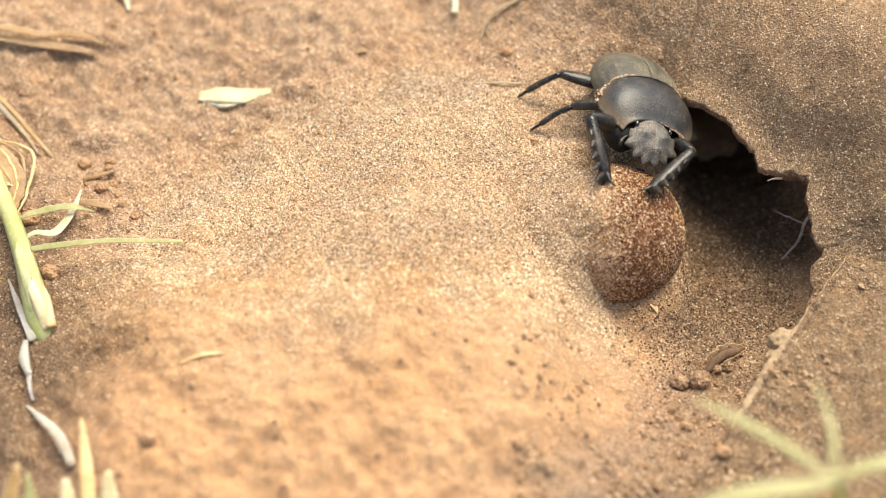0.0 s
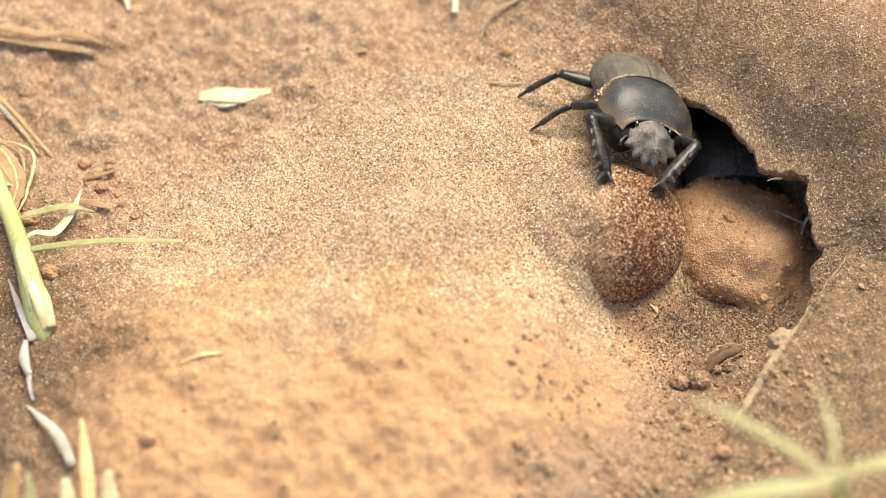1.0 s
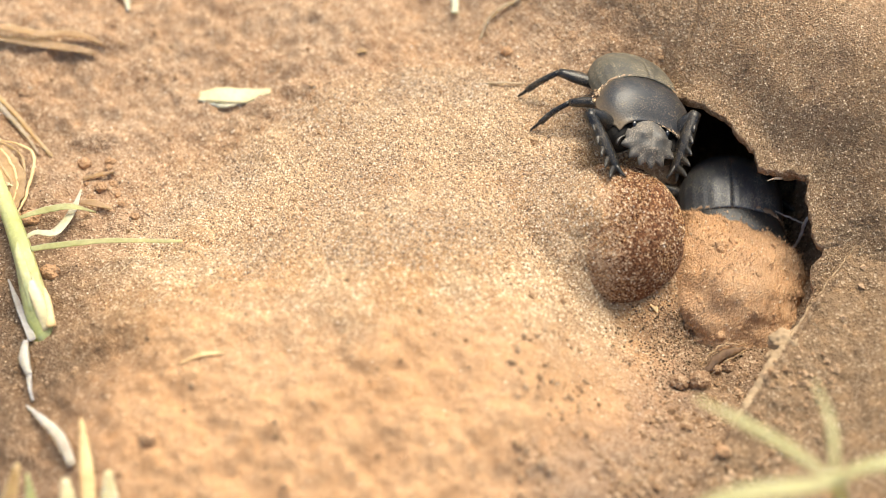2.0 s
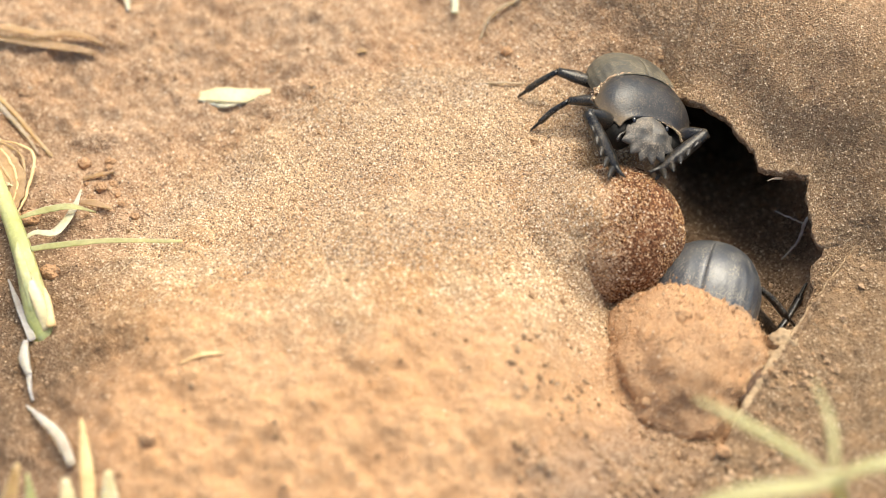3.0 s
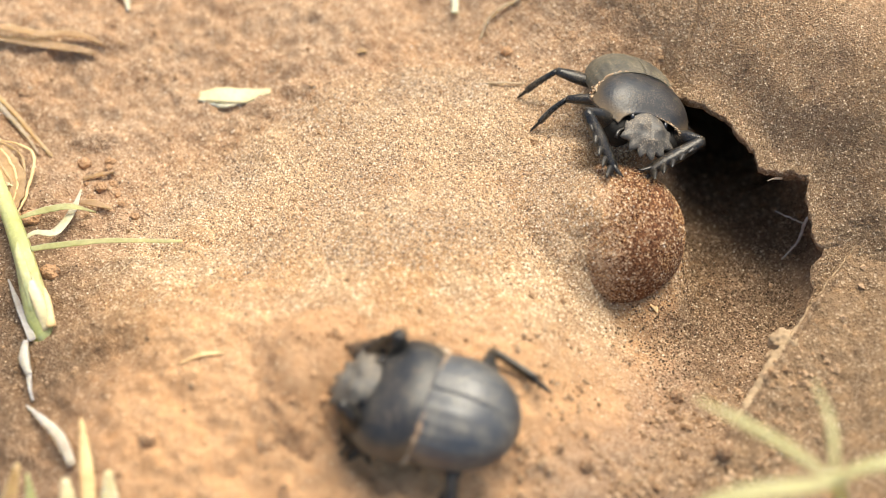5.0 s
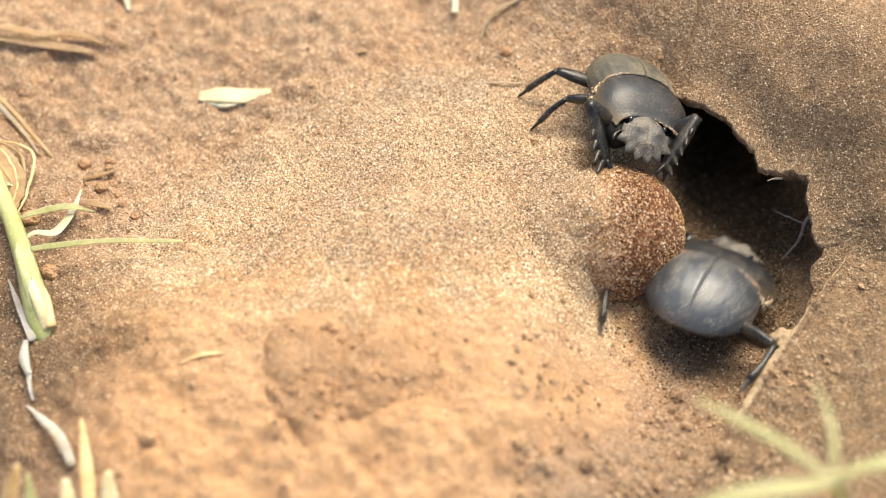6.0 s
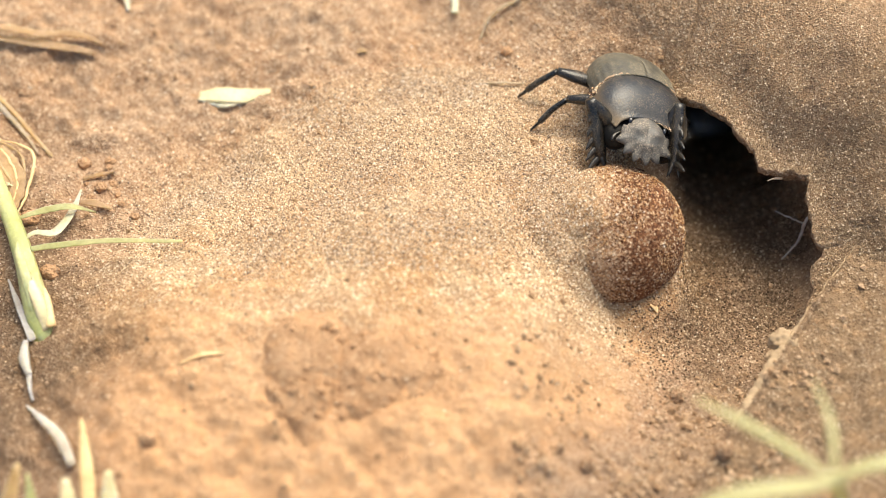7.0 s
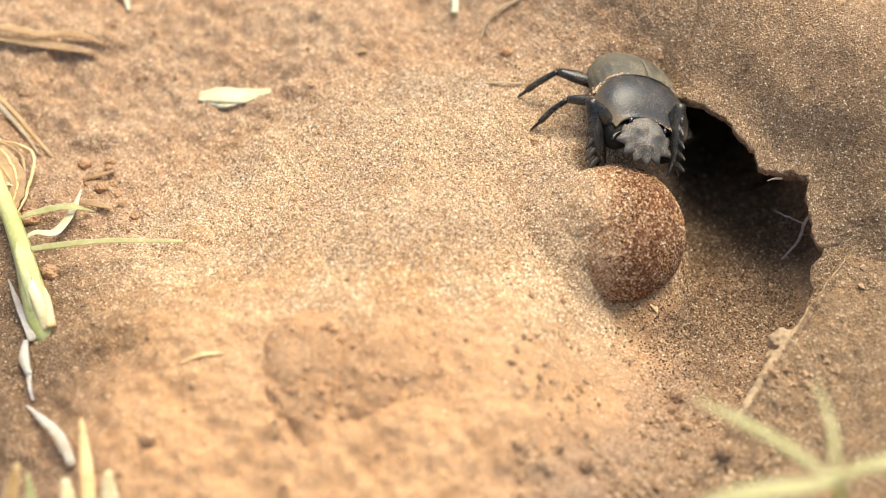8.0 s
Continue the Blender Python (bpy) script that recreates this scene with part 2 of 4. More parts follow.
def dung_material():
    """Brown fibrous dung, with sand stuck to it on one side."""
    n = Nodes("dung", 0.8, 0.25)
    cell = n.cells(0.36)
    g = n.tree.nodes.new("ShaderNodeSeparateColor")
    n.set(g, 0, cell)
    dung = n.ramp(n.noise(0.7, 4, 0.7), (0.35, (0.04, 0.014, 0.006)), (0.5, (0.14, 0.052, 0.022)), (0.68, (0.36, 0.17, 0.078)))
    sand = n.ramp(g.outputs[1], (0.0, (0.24, 0.13, 0.07)), (0.3, (0.42, 0.25, 0.145)), (0.8, (0.57, 0.38, 0.23)), (1.0, (0.82, 0.66, 0.47)))
    side = n.along((-0.98, -0.05, 0.12), -3, 9)
    speck = n.math("ADD", n.math("MULTIPLY", side, 1.0), n.math("MULTIPLY", n.noise(3, 4), 0.55))
    stuck = n.ramp(n.math("SUBTRACT", speck, g.outputs[0]), (0.0, 0.0), (0.06, 1.0))
    return n.done(n.mix(stuck, dung, sand), n.bump(n.cells(0.36, "Distance"), 0.25, 1.0, n.bump(n.noise(2.5, 5), 0.9, 0.8)))


DUNG = dung_material()


def shell_material(name, dust, gloss=0.33, tint=(0.012, 0.013, 0.016), soil=(0.3, 0.235, 0.155), shine=0.9, rim=0.0, middle=(0, 5), radii=(11.0, 7.8)):
    """Black beetle shell with fine pits, a film of dust and stuck sand."""
    n = Nodes(name, gloss, shine)
    film = n.math("MULTIPLY", n.ramp(n.noise(4, 8, 0.75), (0.42, 0.0), (0.68, 1.0)), dust)
    where = n.ramp(n.noise(3.5, 3, 0.6), (0.42, 0.12), (0.62, 1.0))
    specks = n.math("MULTIPLY", n.ramp(n.noise(0.3, 3, 0.6), (0.52, 0.0), (0.62, 0.85)), n.math("MULTIPLY", where, min(1.0, dust * 1.8)))
    c = n.mix(n.math("MULTIPLY", film, 0.55), tint, (soil[0] * 0.62, soil[1] * 0.62, soil[2] * 0.62))
    c = n.mix(specks, c, (soil[0] * 1.3, soil[1] * 1.25, soil[2] * 1.2))
    amount = n.math("MAXIMUM", film, specks)
    if rim:
        # dust that lies thick along the edges
        edge = n.math("MULTIPLY", n.reach(middle, radii, 0.9, 1.1), n.ramp(n.noise(1.6, 5, 0.7), (0.3, 0.35), (0.6, 1.0)))
        c = n.mix(n.math("MULTIPLY", edge, rim), c, (0.21, 0.145, 0.08))
        amount = n.math("MAXIMUM", amount, n.math("MULTIPLY", edge, rim))
    r = n.math("ADD", n.math("MULTIPLY", amount, 0.5), gloss)
    pits = n.bump(n.cells(0.45, "Distance"), 0.11, 0.4, n.bump(n.noise(5.0, 2), 0.06, 0.1))
    return n.done(c, pits, r)


SHELL = shell_material("pronotum_shell", 0.32, 0.36, (0.007, 0.01, 0.016), shine=0.6, rim=0.85)
ELYTRA = shell_material("dusty_elytra", 1.0, 0.45, (0.055, 0.05, 0.038), (0.34, 0.28, 0.18), 0.6)
ELYTRA_CLEAN = shell_material("glossy_elytra", 0.6, 0.34, (0.034, 0.04, 0.052), (0.3, 0.27, 0.21), shine=1.0, rim=0.5, middle=(0, -5), radii=(10.5, 12.0))
LEG = shell_material("leg_shell", 0.24, 0.26, (0.005, 0.005, 0.006), shine=0.55)
HEAD = shell_material("dusty_head", 1.0, 0.45, (0.07, 0.065, 0.058), (0.36, 0.3, 0.23), 0.7)
BELLY = shell_material("belly_shell", 0.05, 0.6, (0.004, 0.004, 0.004), shine=0.25)
EYE_SHELL = shell_material("eye_shell", 0.0, 0.12, (0.006, 0.006, 0.008))


def plant_material(name, dark, light, size=6.0, through=0.6, rough=0.55):
    """Leaf or straw with lengthwise fibres."""
    n = Nodes(name, rough, 0.35)
    m = n.tree.nodes.new("ShaderNodeMapping")
    n.set(m, "Vector", n.coord)
    m.inputs["Scale"].default_value = (1.0, 1.0, 1.0)
    c = n.ramp(n.noise(size, 5, 0.6), (0.3, dark), (0.7, light))
    c = n.mix(1.0, c, n.ramp(n.noise(0.9, 3), (0.25, 0.8), (0.75, 1.08)), "MULTIPLY")
    n.set(n.out, "Subsurface Weight", through)
    n.set(n.out, "Subsurface Radius", (0.006, 0.005, 0.0025))
    n.set(n.out, "Subsurface Scale", 1.0)
    return n.done(c, n.bump(n.noise(0.7, 3), 0.12, 0.5))


GREEN = plant_material("grass_green", (0.27, 0.29, 0.1), (0.46, 0.45, 0.2))
STEM = plant_material("grass_stem", (0.34, 0.38, 0.13), (0.66, 0.62, 0.31), 14.0)
FADED = plant_material("grass_faded", (0.34, 0.325, 0.13), (0.5, 0.455, 0.22), through=0.3)
PALE = plant_material("grass_pale", (0.6, 0.54, 0.27), (0.82, 0.76, 0.5))
DRY_LEAF = plant_material("dry_leaf", (0.27, 0.155, 0.08), (0.48, 0.3, 0.165), rough=0.75)
STRAW = plant_material("dry_straw", (0.4, 0.225, 0.095), (0.62, 0.4, 0.2))
DRY_SHOOT = plant_material("dry_shoot", (0.9, 0.56, 0.25), (0.95, 0.7, 0.37), through=0.1)
LIP = plant_material("pale_crust", (0.35, 0.24, 0.138), (0.52, 0.375, 0.23), 3.0, 0.0, 0.9)
HUSK = plant_material("white_husk", (0.78, 0.62, 0.32), (0.86, 0.73, 0.43), through=0.25)
BROWN_LEAF = plant_material("brown_leaf", (0.1, 0.056, 0.035), (0.22, 0.132, 0.082), rough=0.85)
CURL = plant_material("curled_leaf", (0.36, 0.21, 0.1), (0.58, 0.37, 0.18), 3.0, 0.3)
GREY_STEM = plant_material("weathered_stem", (0.4, 0.33, 0.25), (0.66, 0.6, 0.5))
ROOT = plant_material("root_fibre", (0.3, 0.2, 0.12), (0.55, 0.42, 0.28))


# ---- building helpers (millimetres in, metres out) ----
def part(name, bm, material, parent=None, label=""):
    me = bpy.data.meshes.new(name)
    bmesh.ops.recalc_face_normals(bm, faces=bm.faces)
    bm.to_mesh(me)
    bm.free()
    me.polygons.foreach_set("use_smooth", [True] * len(me.polygons))
    me.materials.append(material)
    ob = new(name, me)
    ob.parent = parent
    if label:
        tagged(ob, label)
    return ob


def from_arrays(name, verts, faces, material, smooth_shade=True):
    me = bpy.data.meshes.new(name)
    me.from_pydata((np.asarray(verts) * MM).tolist(), [], np.asarray(faces).tolist())
    me.polygons.foreach_set("use_smooth", [smooth_shade] * len(me.polygons))
    me.materials.append(material)
    return new(name, me)


def grid_faces(rows, cols, wrap=False):
    """Quads of a grid of points laid row by row."""
    r, c = np.meshgrid(np.arange(rows - 1), np.arange(cols if wrap else cols - 1), indexing="ij")
    a, b = r * cols + c, r * cols + (c + 1) % cols
    return np.stack([a, b, b + cols, a + cols], -1).reshape(-1, 4)


def curve_points(points, count):
    """Points evenly along a smooth curve through the given ones."""
    p = [Vector(q) for q in points]
    if len(p) == 2:
        return [p[0].lerp(p[1], i / (count - 1)) for i in range(count)]
    p = [2 * p[0] - p[1], *p, 2 * p[-1] - p[-2]]
    out = []
    for i in range(count):
        s = i / (count - 1) * (len(p) - 3)
        k = min(int(s), len(p) - 4)
        u = s - k
        a, b, c, d = p[k:k + 4]
        out.append(0.5 * (2 * b + (c - a) * u + (2 * a - 5 * b + 4 * c - d) * u * u + (3 * b - a - 3 * c + d) * u ** 3))
    return out


def loft(bm, points, widths, heights, up=(0, 0, 1), count=14, sides=8, fold=0.0, rough=0.0):
    """A tapered, closed tube along a curve; a small height makes it a blade, fold creases it lengthwise."""
    pts = curve_points(points, count)
    up = Vector(up)
    rings = []
    for i, p in enumerate(pts):
        t = (pts[min(i + 1, count - 1)] - pts[max(i - 1, 0)]).normalized()
        side = t.cross(up)
        side = side.normalized() if side.length > 1e-6 else Vector((1, 0, 0))
        top = side.cross(t)
        s = i / (count - 1)
        w = float(np.interp(s, np.linspace(0, 1, len(widths)), widths)) / 2
        h = float(np.interp(s, np.linspace(0, 1, len(heights)), heights)) / 2
        ring = []
        for k in range(sides):
            a = 2 * math.pi * k / sides
            x, z = math.cos(a) * w, math.sin(a) * h + fold * abs(math.cos(a)) * w
            q = p + side * x + top * z
            if rough:
                q += rough * noise.noise_vector(q * 0.9)
            ring.append(bm.verts.new(q * MM))
        rings.append(ring)
    for a, b in zip(rings, rings[1:]):
        for k in range(sides):
            bm.faces.new((a[k], a[(k + 1) % sides], b[(k + 1) % sides], b[k]))
    bm.faces.new(rings[0][::-1])
    bm.faces.new(rings[-1])
    return bm


def blob(bm, centre, radii, seed=0, rough=0.25, size=0.9, detail=2, turn=None):
    """An uneven rounded lump."""
    r = bmesh.ops.create_icosphere(bm, subdivisions=detail, radius=1)
    off = Vector((seed * 7.31, seed * 3.17, seed * 1.77))
    for v in r["verts"]:
        d = v.co.copy()
        k = 1 + rough * noise.fractal(d * size + off, 0.8, 2.1, 4)
        q = Vector((d.x * radii[0], d.y * radii[1], d.z * radii[2])) * k
        v.co = ((turn @ q if turn else q) + Vector(centre)) * MM
    return bm


def grains(name, x, y, z, lo, hi, material, rng, squash):
    """Many small uneven grains at the places given, one mesh."""
    n = len(x)
    r = lo + (hi - lo) * rng.random(n) ** 2.5
    z = z + r * 0.25
    shape = np.array([(1, 0, 0), (0, 1, 0), (-1, 0, 0), (0, -1, 0), (0, 0, 1), (0, 0, -1)], float)
    v = shape[None] * rng.uniform(0.7, 1.25, (n, 6, 1)) * np.array([1, 1, squash])
    a, b = rng.uniform(0, 6.283, n), rng.uniform(-0.7, 0.7, n)
    ca, sa, cb, sb = np.cos(a), np.sin(a), np.cos(b), np.sin(b)
    rot = np.stack([np.stack([ca, -sa * cb, sa * sb], -1), np.stack([sa, ca * cb, -ca * sb], -1), np.stack([0 * a, sb, cb], -1)], -2)
    v = np.einsum("nij,nkj->nki", rot, v) * r[:, None, None] + np.stack([x, y, z], -1)[:, None]
    tri = np.array([(0, 1, 4), (1, 2, 4), (2, 3, 4), (3, 0, 4), (1, 0, 5), (2, 1, 5), (3, 2, 5), (0, 3, 5)])
    f = (tri[None] + 6 * np.arange(n)[:, None, None]).reshape(-1, 3)
    return from_arrays(name, v.reshape(-1, 3), f, material, False)


def base_z(x, y):
    return float(ground_height(x, y))


# ---- the ground: one sheet to the horizon, fine near the burrow ----
def axis(lo, hi, step):
    inner = np.arange(lo, hi + step / 2, step)
    out, d, p = [], step, 0.0
    while p < 4e5:
        d *= 1.22
        p += d
        out.append(p)
    out = np.array(out)
    return np.concatenate([lo - out[::-1], inner, hi + out])


def build_ground():
    xs, ys = axis(-112, 112, 0.5), axis(-84, 92, 0.5)
    x, y = np.meshgrid(xs, ys)
    z = ground_height(x, y)
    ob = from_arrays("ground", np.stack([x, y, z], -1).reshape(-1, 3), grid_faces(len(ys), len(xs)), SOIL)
    return tagged(ob, "orange sandy soil with a pale loose mound and dug trench", "ground", kind="structure")


build_ground()


def crumbly(p, seed):
    return Vector((0.9 * noise.noise(p * 0.11 + Vector((seed, 0, 0))) * 2 + 0.9 * noise.noise(p * 0.35) + 0.5 * noise.noise(p * 0.9),
                   0.9 * noise.noise(p * 0.11 + Vector((0, seed, 9))) * 2 + 0.9 * noise.noise(p * 0.35 + Vector((5, 5, 5))) + 0.5 * noise.noise(p * 0.9 + Vector((3, 3, 3))),
                   0.6 * noise.noise(p * 0.3 + Vector((0, 7, seed)))))


def build_roof():
    """The crust of soil that overhangs the burrow: its lip, the top that runs into the bank, and the ceiling below."""
    lip = [(28, 50, 2), (40, 46, 4), (50, 38, 9), (56.5, 31.5, 13.5), (62.5, 28, 14), (66.5, 22.5, 14), (69.3, 17.3, 13), (71.2, 14.2, 12), (75.6, 12.4, 13),
           (80.3, 10.8, 13), (81.7, 6.2, 10), (82.6, -1.2, 7), (84.5, -4.5, 5), (81.5, -9.4, 3), (79.6, -15.8, 0), (80.0, -24, -1)]
    curve = curve_points(lip, 220)
    centre = Vector((50, -14, 0))
    tops = [0, 0.25, 0.6, 1.1, 1.7, 2.5, 3.5, 4.7, 6, 7.5, 9, 11, 13, 15.5, 18, 21, 24, 28, 32, 37, 42, 48, 54, 60, 67, 75, 84]
    under = [0.2, 0.6, 1.2, 2, 3, 4.5, 6.5, 9, 12, 16, 21, 27, 34, 42, 50, 60, 72]
    rows = []
    for step, p in enumerate(curve):
        dive = 9 * (1 - float(smooth(0, 14, step)))
        d = Vector((p.x, p.y, 0)) - centre
        d.normalize()
        edge = p + crumbly(p, 2.0)
        rough = edge - p
        row = []
        for u in reversed(under):
            q = edge + d * u * 0.9
            sag = 1.4 * u ** 0.86 if u > 4 else 0.75 * (u + 0.4) ** 0.9
            q.z = edge.z - 1.2 - sag + 0.9 * noise.noise(q * 0.25)
            row.append(q)
        row.append(edge - Vector((0, 0, 0.6)))
        for u in tops:
            q = p + d * u + rough * (1 - float(smooth(0, 9, u)))
            g = float(terrain(q.x, q.y))
            s = float(smooth(0, 14, u))
            z = (edge.z + 0.5) * (1 - s) + (g + 1.2) * s + (1.5 * noise.noise(q * 0.12) + 0.9 * noise.noise(q * 0.23)) * s + 0.6 * noise.noise(q * 0.5) + 0.25 * noise.noise(q * 1.1)
            crease = noise.noise(q * 0.055 + Vector((3, 8, 0)))
            z -= 1.5 * s * math.exp(-(crease / 0.035) ** 2) * float(smooth(-0.15, 0.25, noise.noise(q * 0.03)))
            q.z = z - 3.4 * float(smooth(58, 84, u)) - dive
            row.append(q)
        rows.append(row)
    v = np.array([[tuple(q) for q in row] for row in rows])
    global ROOF
    ROOF = v
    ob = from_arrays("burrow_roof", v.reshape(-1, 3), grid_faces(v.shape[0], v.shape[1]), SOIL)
    return tagged(ob, "crumbly overhanging crust of brown soil above the burrow", "soil bank", kind="structure")


build_roof()


# ---- dung ball ----
def build_ball():
    bm = bmesh.new()
    blob(bm, (0, 0, 0), (16, 15.8, 16), 3, 0.03, 2.2, 5)
    for v in bm.verts:
        v.co *= 1 + 0.02 * noise.noise(v.co * 900) + 0.012 * noise.noise(v.co * 2200)
    ob = part("dung_ball", bm, DUNG)
    ob.matrix_world = pose(0.0381, 0.0007, 0.0043)
    # grains stuck to it, thick on the side that lies in the sand
    rng = np.random.default_rng(12)
    d = rng.normal(size=(24000, 3))
    d /= np.linalg.norm(d, axis=1)[:, None]
    lean = d @ np.array([-0.98, -0.05, 0.12])
    d = d[(rng.random(24000) < 0.52 + 0.48 * smooth(-0.1, 0.5, lean)) & (d[:, 2] > -0.75)]
    stuck = grains("stuck_sand", d[:, 0] * 15.95, d[:, 1] * 15.75, d[:, 2] * 15.95, 0.13, 0.32, BALL_GRAIN, rng, 0.9)
    stuck.parent = ob
    return tagged(ob, "round brown dung ball, crusted with sand, half sunk in soil", "dung ball")


build_ball()


# ---- beetles ----
def shell_grid(name, fn, rows, cols, material, parent, thick=0.0, label=""):
    """A curved plate: fn gives the point at (s, t), both 0 to 1."""
    bm = bmesh.new()
    vs = [[bm.verts.new(Vector(fn(i / (rows - 1), j / (cols - 1))) * MM) for j in range(cols)] for i in range(rows)]
    for i in range(rows - 1):
        for j in range(cols - 1):
            bm.faces.new((vs[i][j], vs[i][j + 1], vs[i + 1][j + 1], vs[i + 1][j]))
    bmesh.ops.remove_doubles(bm, verts=bm.verts, dist=1e-6)
    bmesh.ops.recalc_face_normals(bm, faces=bm.faces)
    if thick:
        bmesh.ops.solidify(bm, geom=bm.faces[:], thickness=thick * MM)
    return part(name, bm, material, parent, label)


def elytron(side, wide=1.0, long=1.0):
    def point(s, t):
        # s from the shoulder to the tail, t from the seam to the rim
        w = 11.0 * (1 - s ** 3.6) ** 0.5 * (0.95 + 0.05 * math.sin(math.pi * min(s * 1.4, 1)))
        h = 8.0 * (1 - s ** 2.6) ** 0.55 * (0.9 + 0.1 * math.sin(math.pi * s))
        a = radians(94 * t)
        groove = 0.16 * math.sin(t * 14 * math.pi) * (1 - s) - 0.05 * math.exp(-(t / 0.015) ** 2)
        x = (w + groove * 0.5) * math.sin(a) ** 0.85
        z = 4.0 + (h + groove * 0.4) * max(math.cos(a), -0.2)
        return side * (x * wide - 0.12), 0.6 - 16.4 * long * s - 0.9 * (1 - t) * (1 - s), z
    return point


def pronotum(s, t):
    # s from back to front, t from side to side
    u = 2 * t - 1
    w = 11.5 * (0.90 + 0.12 * math.sin(math.pi * min(1, s * 1.05 + 0.05)) - 0.27 * s ** 3)
    h = 7.9 * (1 - 0.66 * s ** 2.3) * (0.94 + 0.06 * math.sin(math.pi * s))
    a = radians(90 * u)
    front = 11.2 + 1.8 * abs(u) ** 1.6
    back = -0.6 + 1.6 * u * u
    rim = 0.35 * (math.exp(-((1 - abs(u)) / 0.05) ** 2) + math.exp(-((1 - s) / 0.05) ** 2))
    x = (w + rim) * math.copysign(abs(math.sin(a)) ** 0.82, u)
    return x, back + (front - back) * s, 3.4 + (h + rim) * max(math.cos(a), -0.22)


def head_mesh():
    """Flat shovel of a head with six teeth round its front edge and a low dome."""
    bm = bmesh.new()
    n, rings = 160, 8
    top, low = [], []
    for i in range(rings + 1):
        f = i / rings
        ring_t, ring_l = [], []
        for k in range(n):
            a = 2 * math.pi * k / n
            x, y = math.sin(a), math.cos(a)
            front = max(0.0, y)
            r = 5.0 + 0.6 * abs(x) ** 3
            if y > -0.25:
                b = math.degrees(a if a < math.pi else a - 2 * math.pi)
                r += f ** 5 * 1.55 * max(0, *(1 - abs(abs(b) - c) / 12 for c in (13, 39, 68)))
            else:
                r *= 0.86
            r *= f
            dome = 1.7 * (1 - f * f) + 0.5 * math.exp(-((f - 0.55) / 0.12) ** 2) * front - 0.35 * math.exp(-((x * r) / 0.5) ** 2) * (1 - f)
            for cx, cy, ch in ((-2.3, -0.8, 0.8), (2.3, -0.8, 0.8), (0, 1.9, 0.6)):
                dome += ch * math.exp(-((x * r - cx) ** 2 + (y * r - cy) ** 2) / 1.4)
            ring_t.append(bm.verts.new(Vector((x * r * 1.02, y * r, dome + 0.25)) * MM))
            ring_l.append(bm.verts.new(Vector((x * r * 0.99, y * r * 0.99, -0.35 - 0.5 * (1 - f))) * MM))
        top.append(ring_t), low.append(ring_l)
    for rs in (top, low):
        for a, b in zip(rs, rs[1:]):
            for k in range(n):
                bm.faces.new((a[k], a[(k + 1) % n], b[(k + 1) % n], b[k]))
    for k in range(n):
        bm.faces.new((top[-1][k], top[-1][(k + 1) % n], low[-1][(k + 1) % n], low[-1][k]))
    bmesh.ops.remove_doubles(bm, verts=bm.verts, dist=1e-7)
    return bm


# hip, thigh length, shin length, for the leg pairs from front to back
LEGS = {"front_leg": ((6.3, 9.0, 0.9), 10.0, 14.6), "middle_leg": ((6.3, 0.5, 3.0), 9.5, 11.0), "hind_leg": ((5.6, -6.5, 3.2), 11.5, 12.5)}


def thigh_mesh(length, broad):
    bm = bmesh.new()
    loft(bm, [(0, 0, 0), (length * 0.5, 0, 0.2), (length, 0, 0)], [2.2, 3.4 * broad, 3.3 * broad, 2.0], [2.0, 2.7 * broad, 2.5 * broad, 1.7], count=12, sides=10)
    return bm


def grow_together(bm):
    """Join the pieces of a limb into one skin: each piece shares the point where it meets the first."""
    bm.verts.ensure_lookup_table()
    left, pieces = set(bm.verts), []
    while left:
        stack = [next(v for v in bm.verts if v in left)]
        left.discard(stack[0])
        piece = []
        while stack:
            v = stack.pop()
            piece.append(v)
            for e in v.link_edges:
                w = e.other_vert(v)
                if w in left:
                    left.discard(w)
                    stack.append(w)
        pieces.append(piece)
    targets = {}
    for piece in pieces[1:]:
        a, b = min(((v, w) for v in piece for w in pieces[0]), key=lambda p: (p[0].co - p[1].co).length)
        targets[a] = b
    bmesh.ops.weld_verts(bm, targetmap=targets)


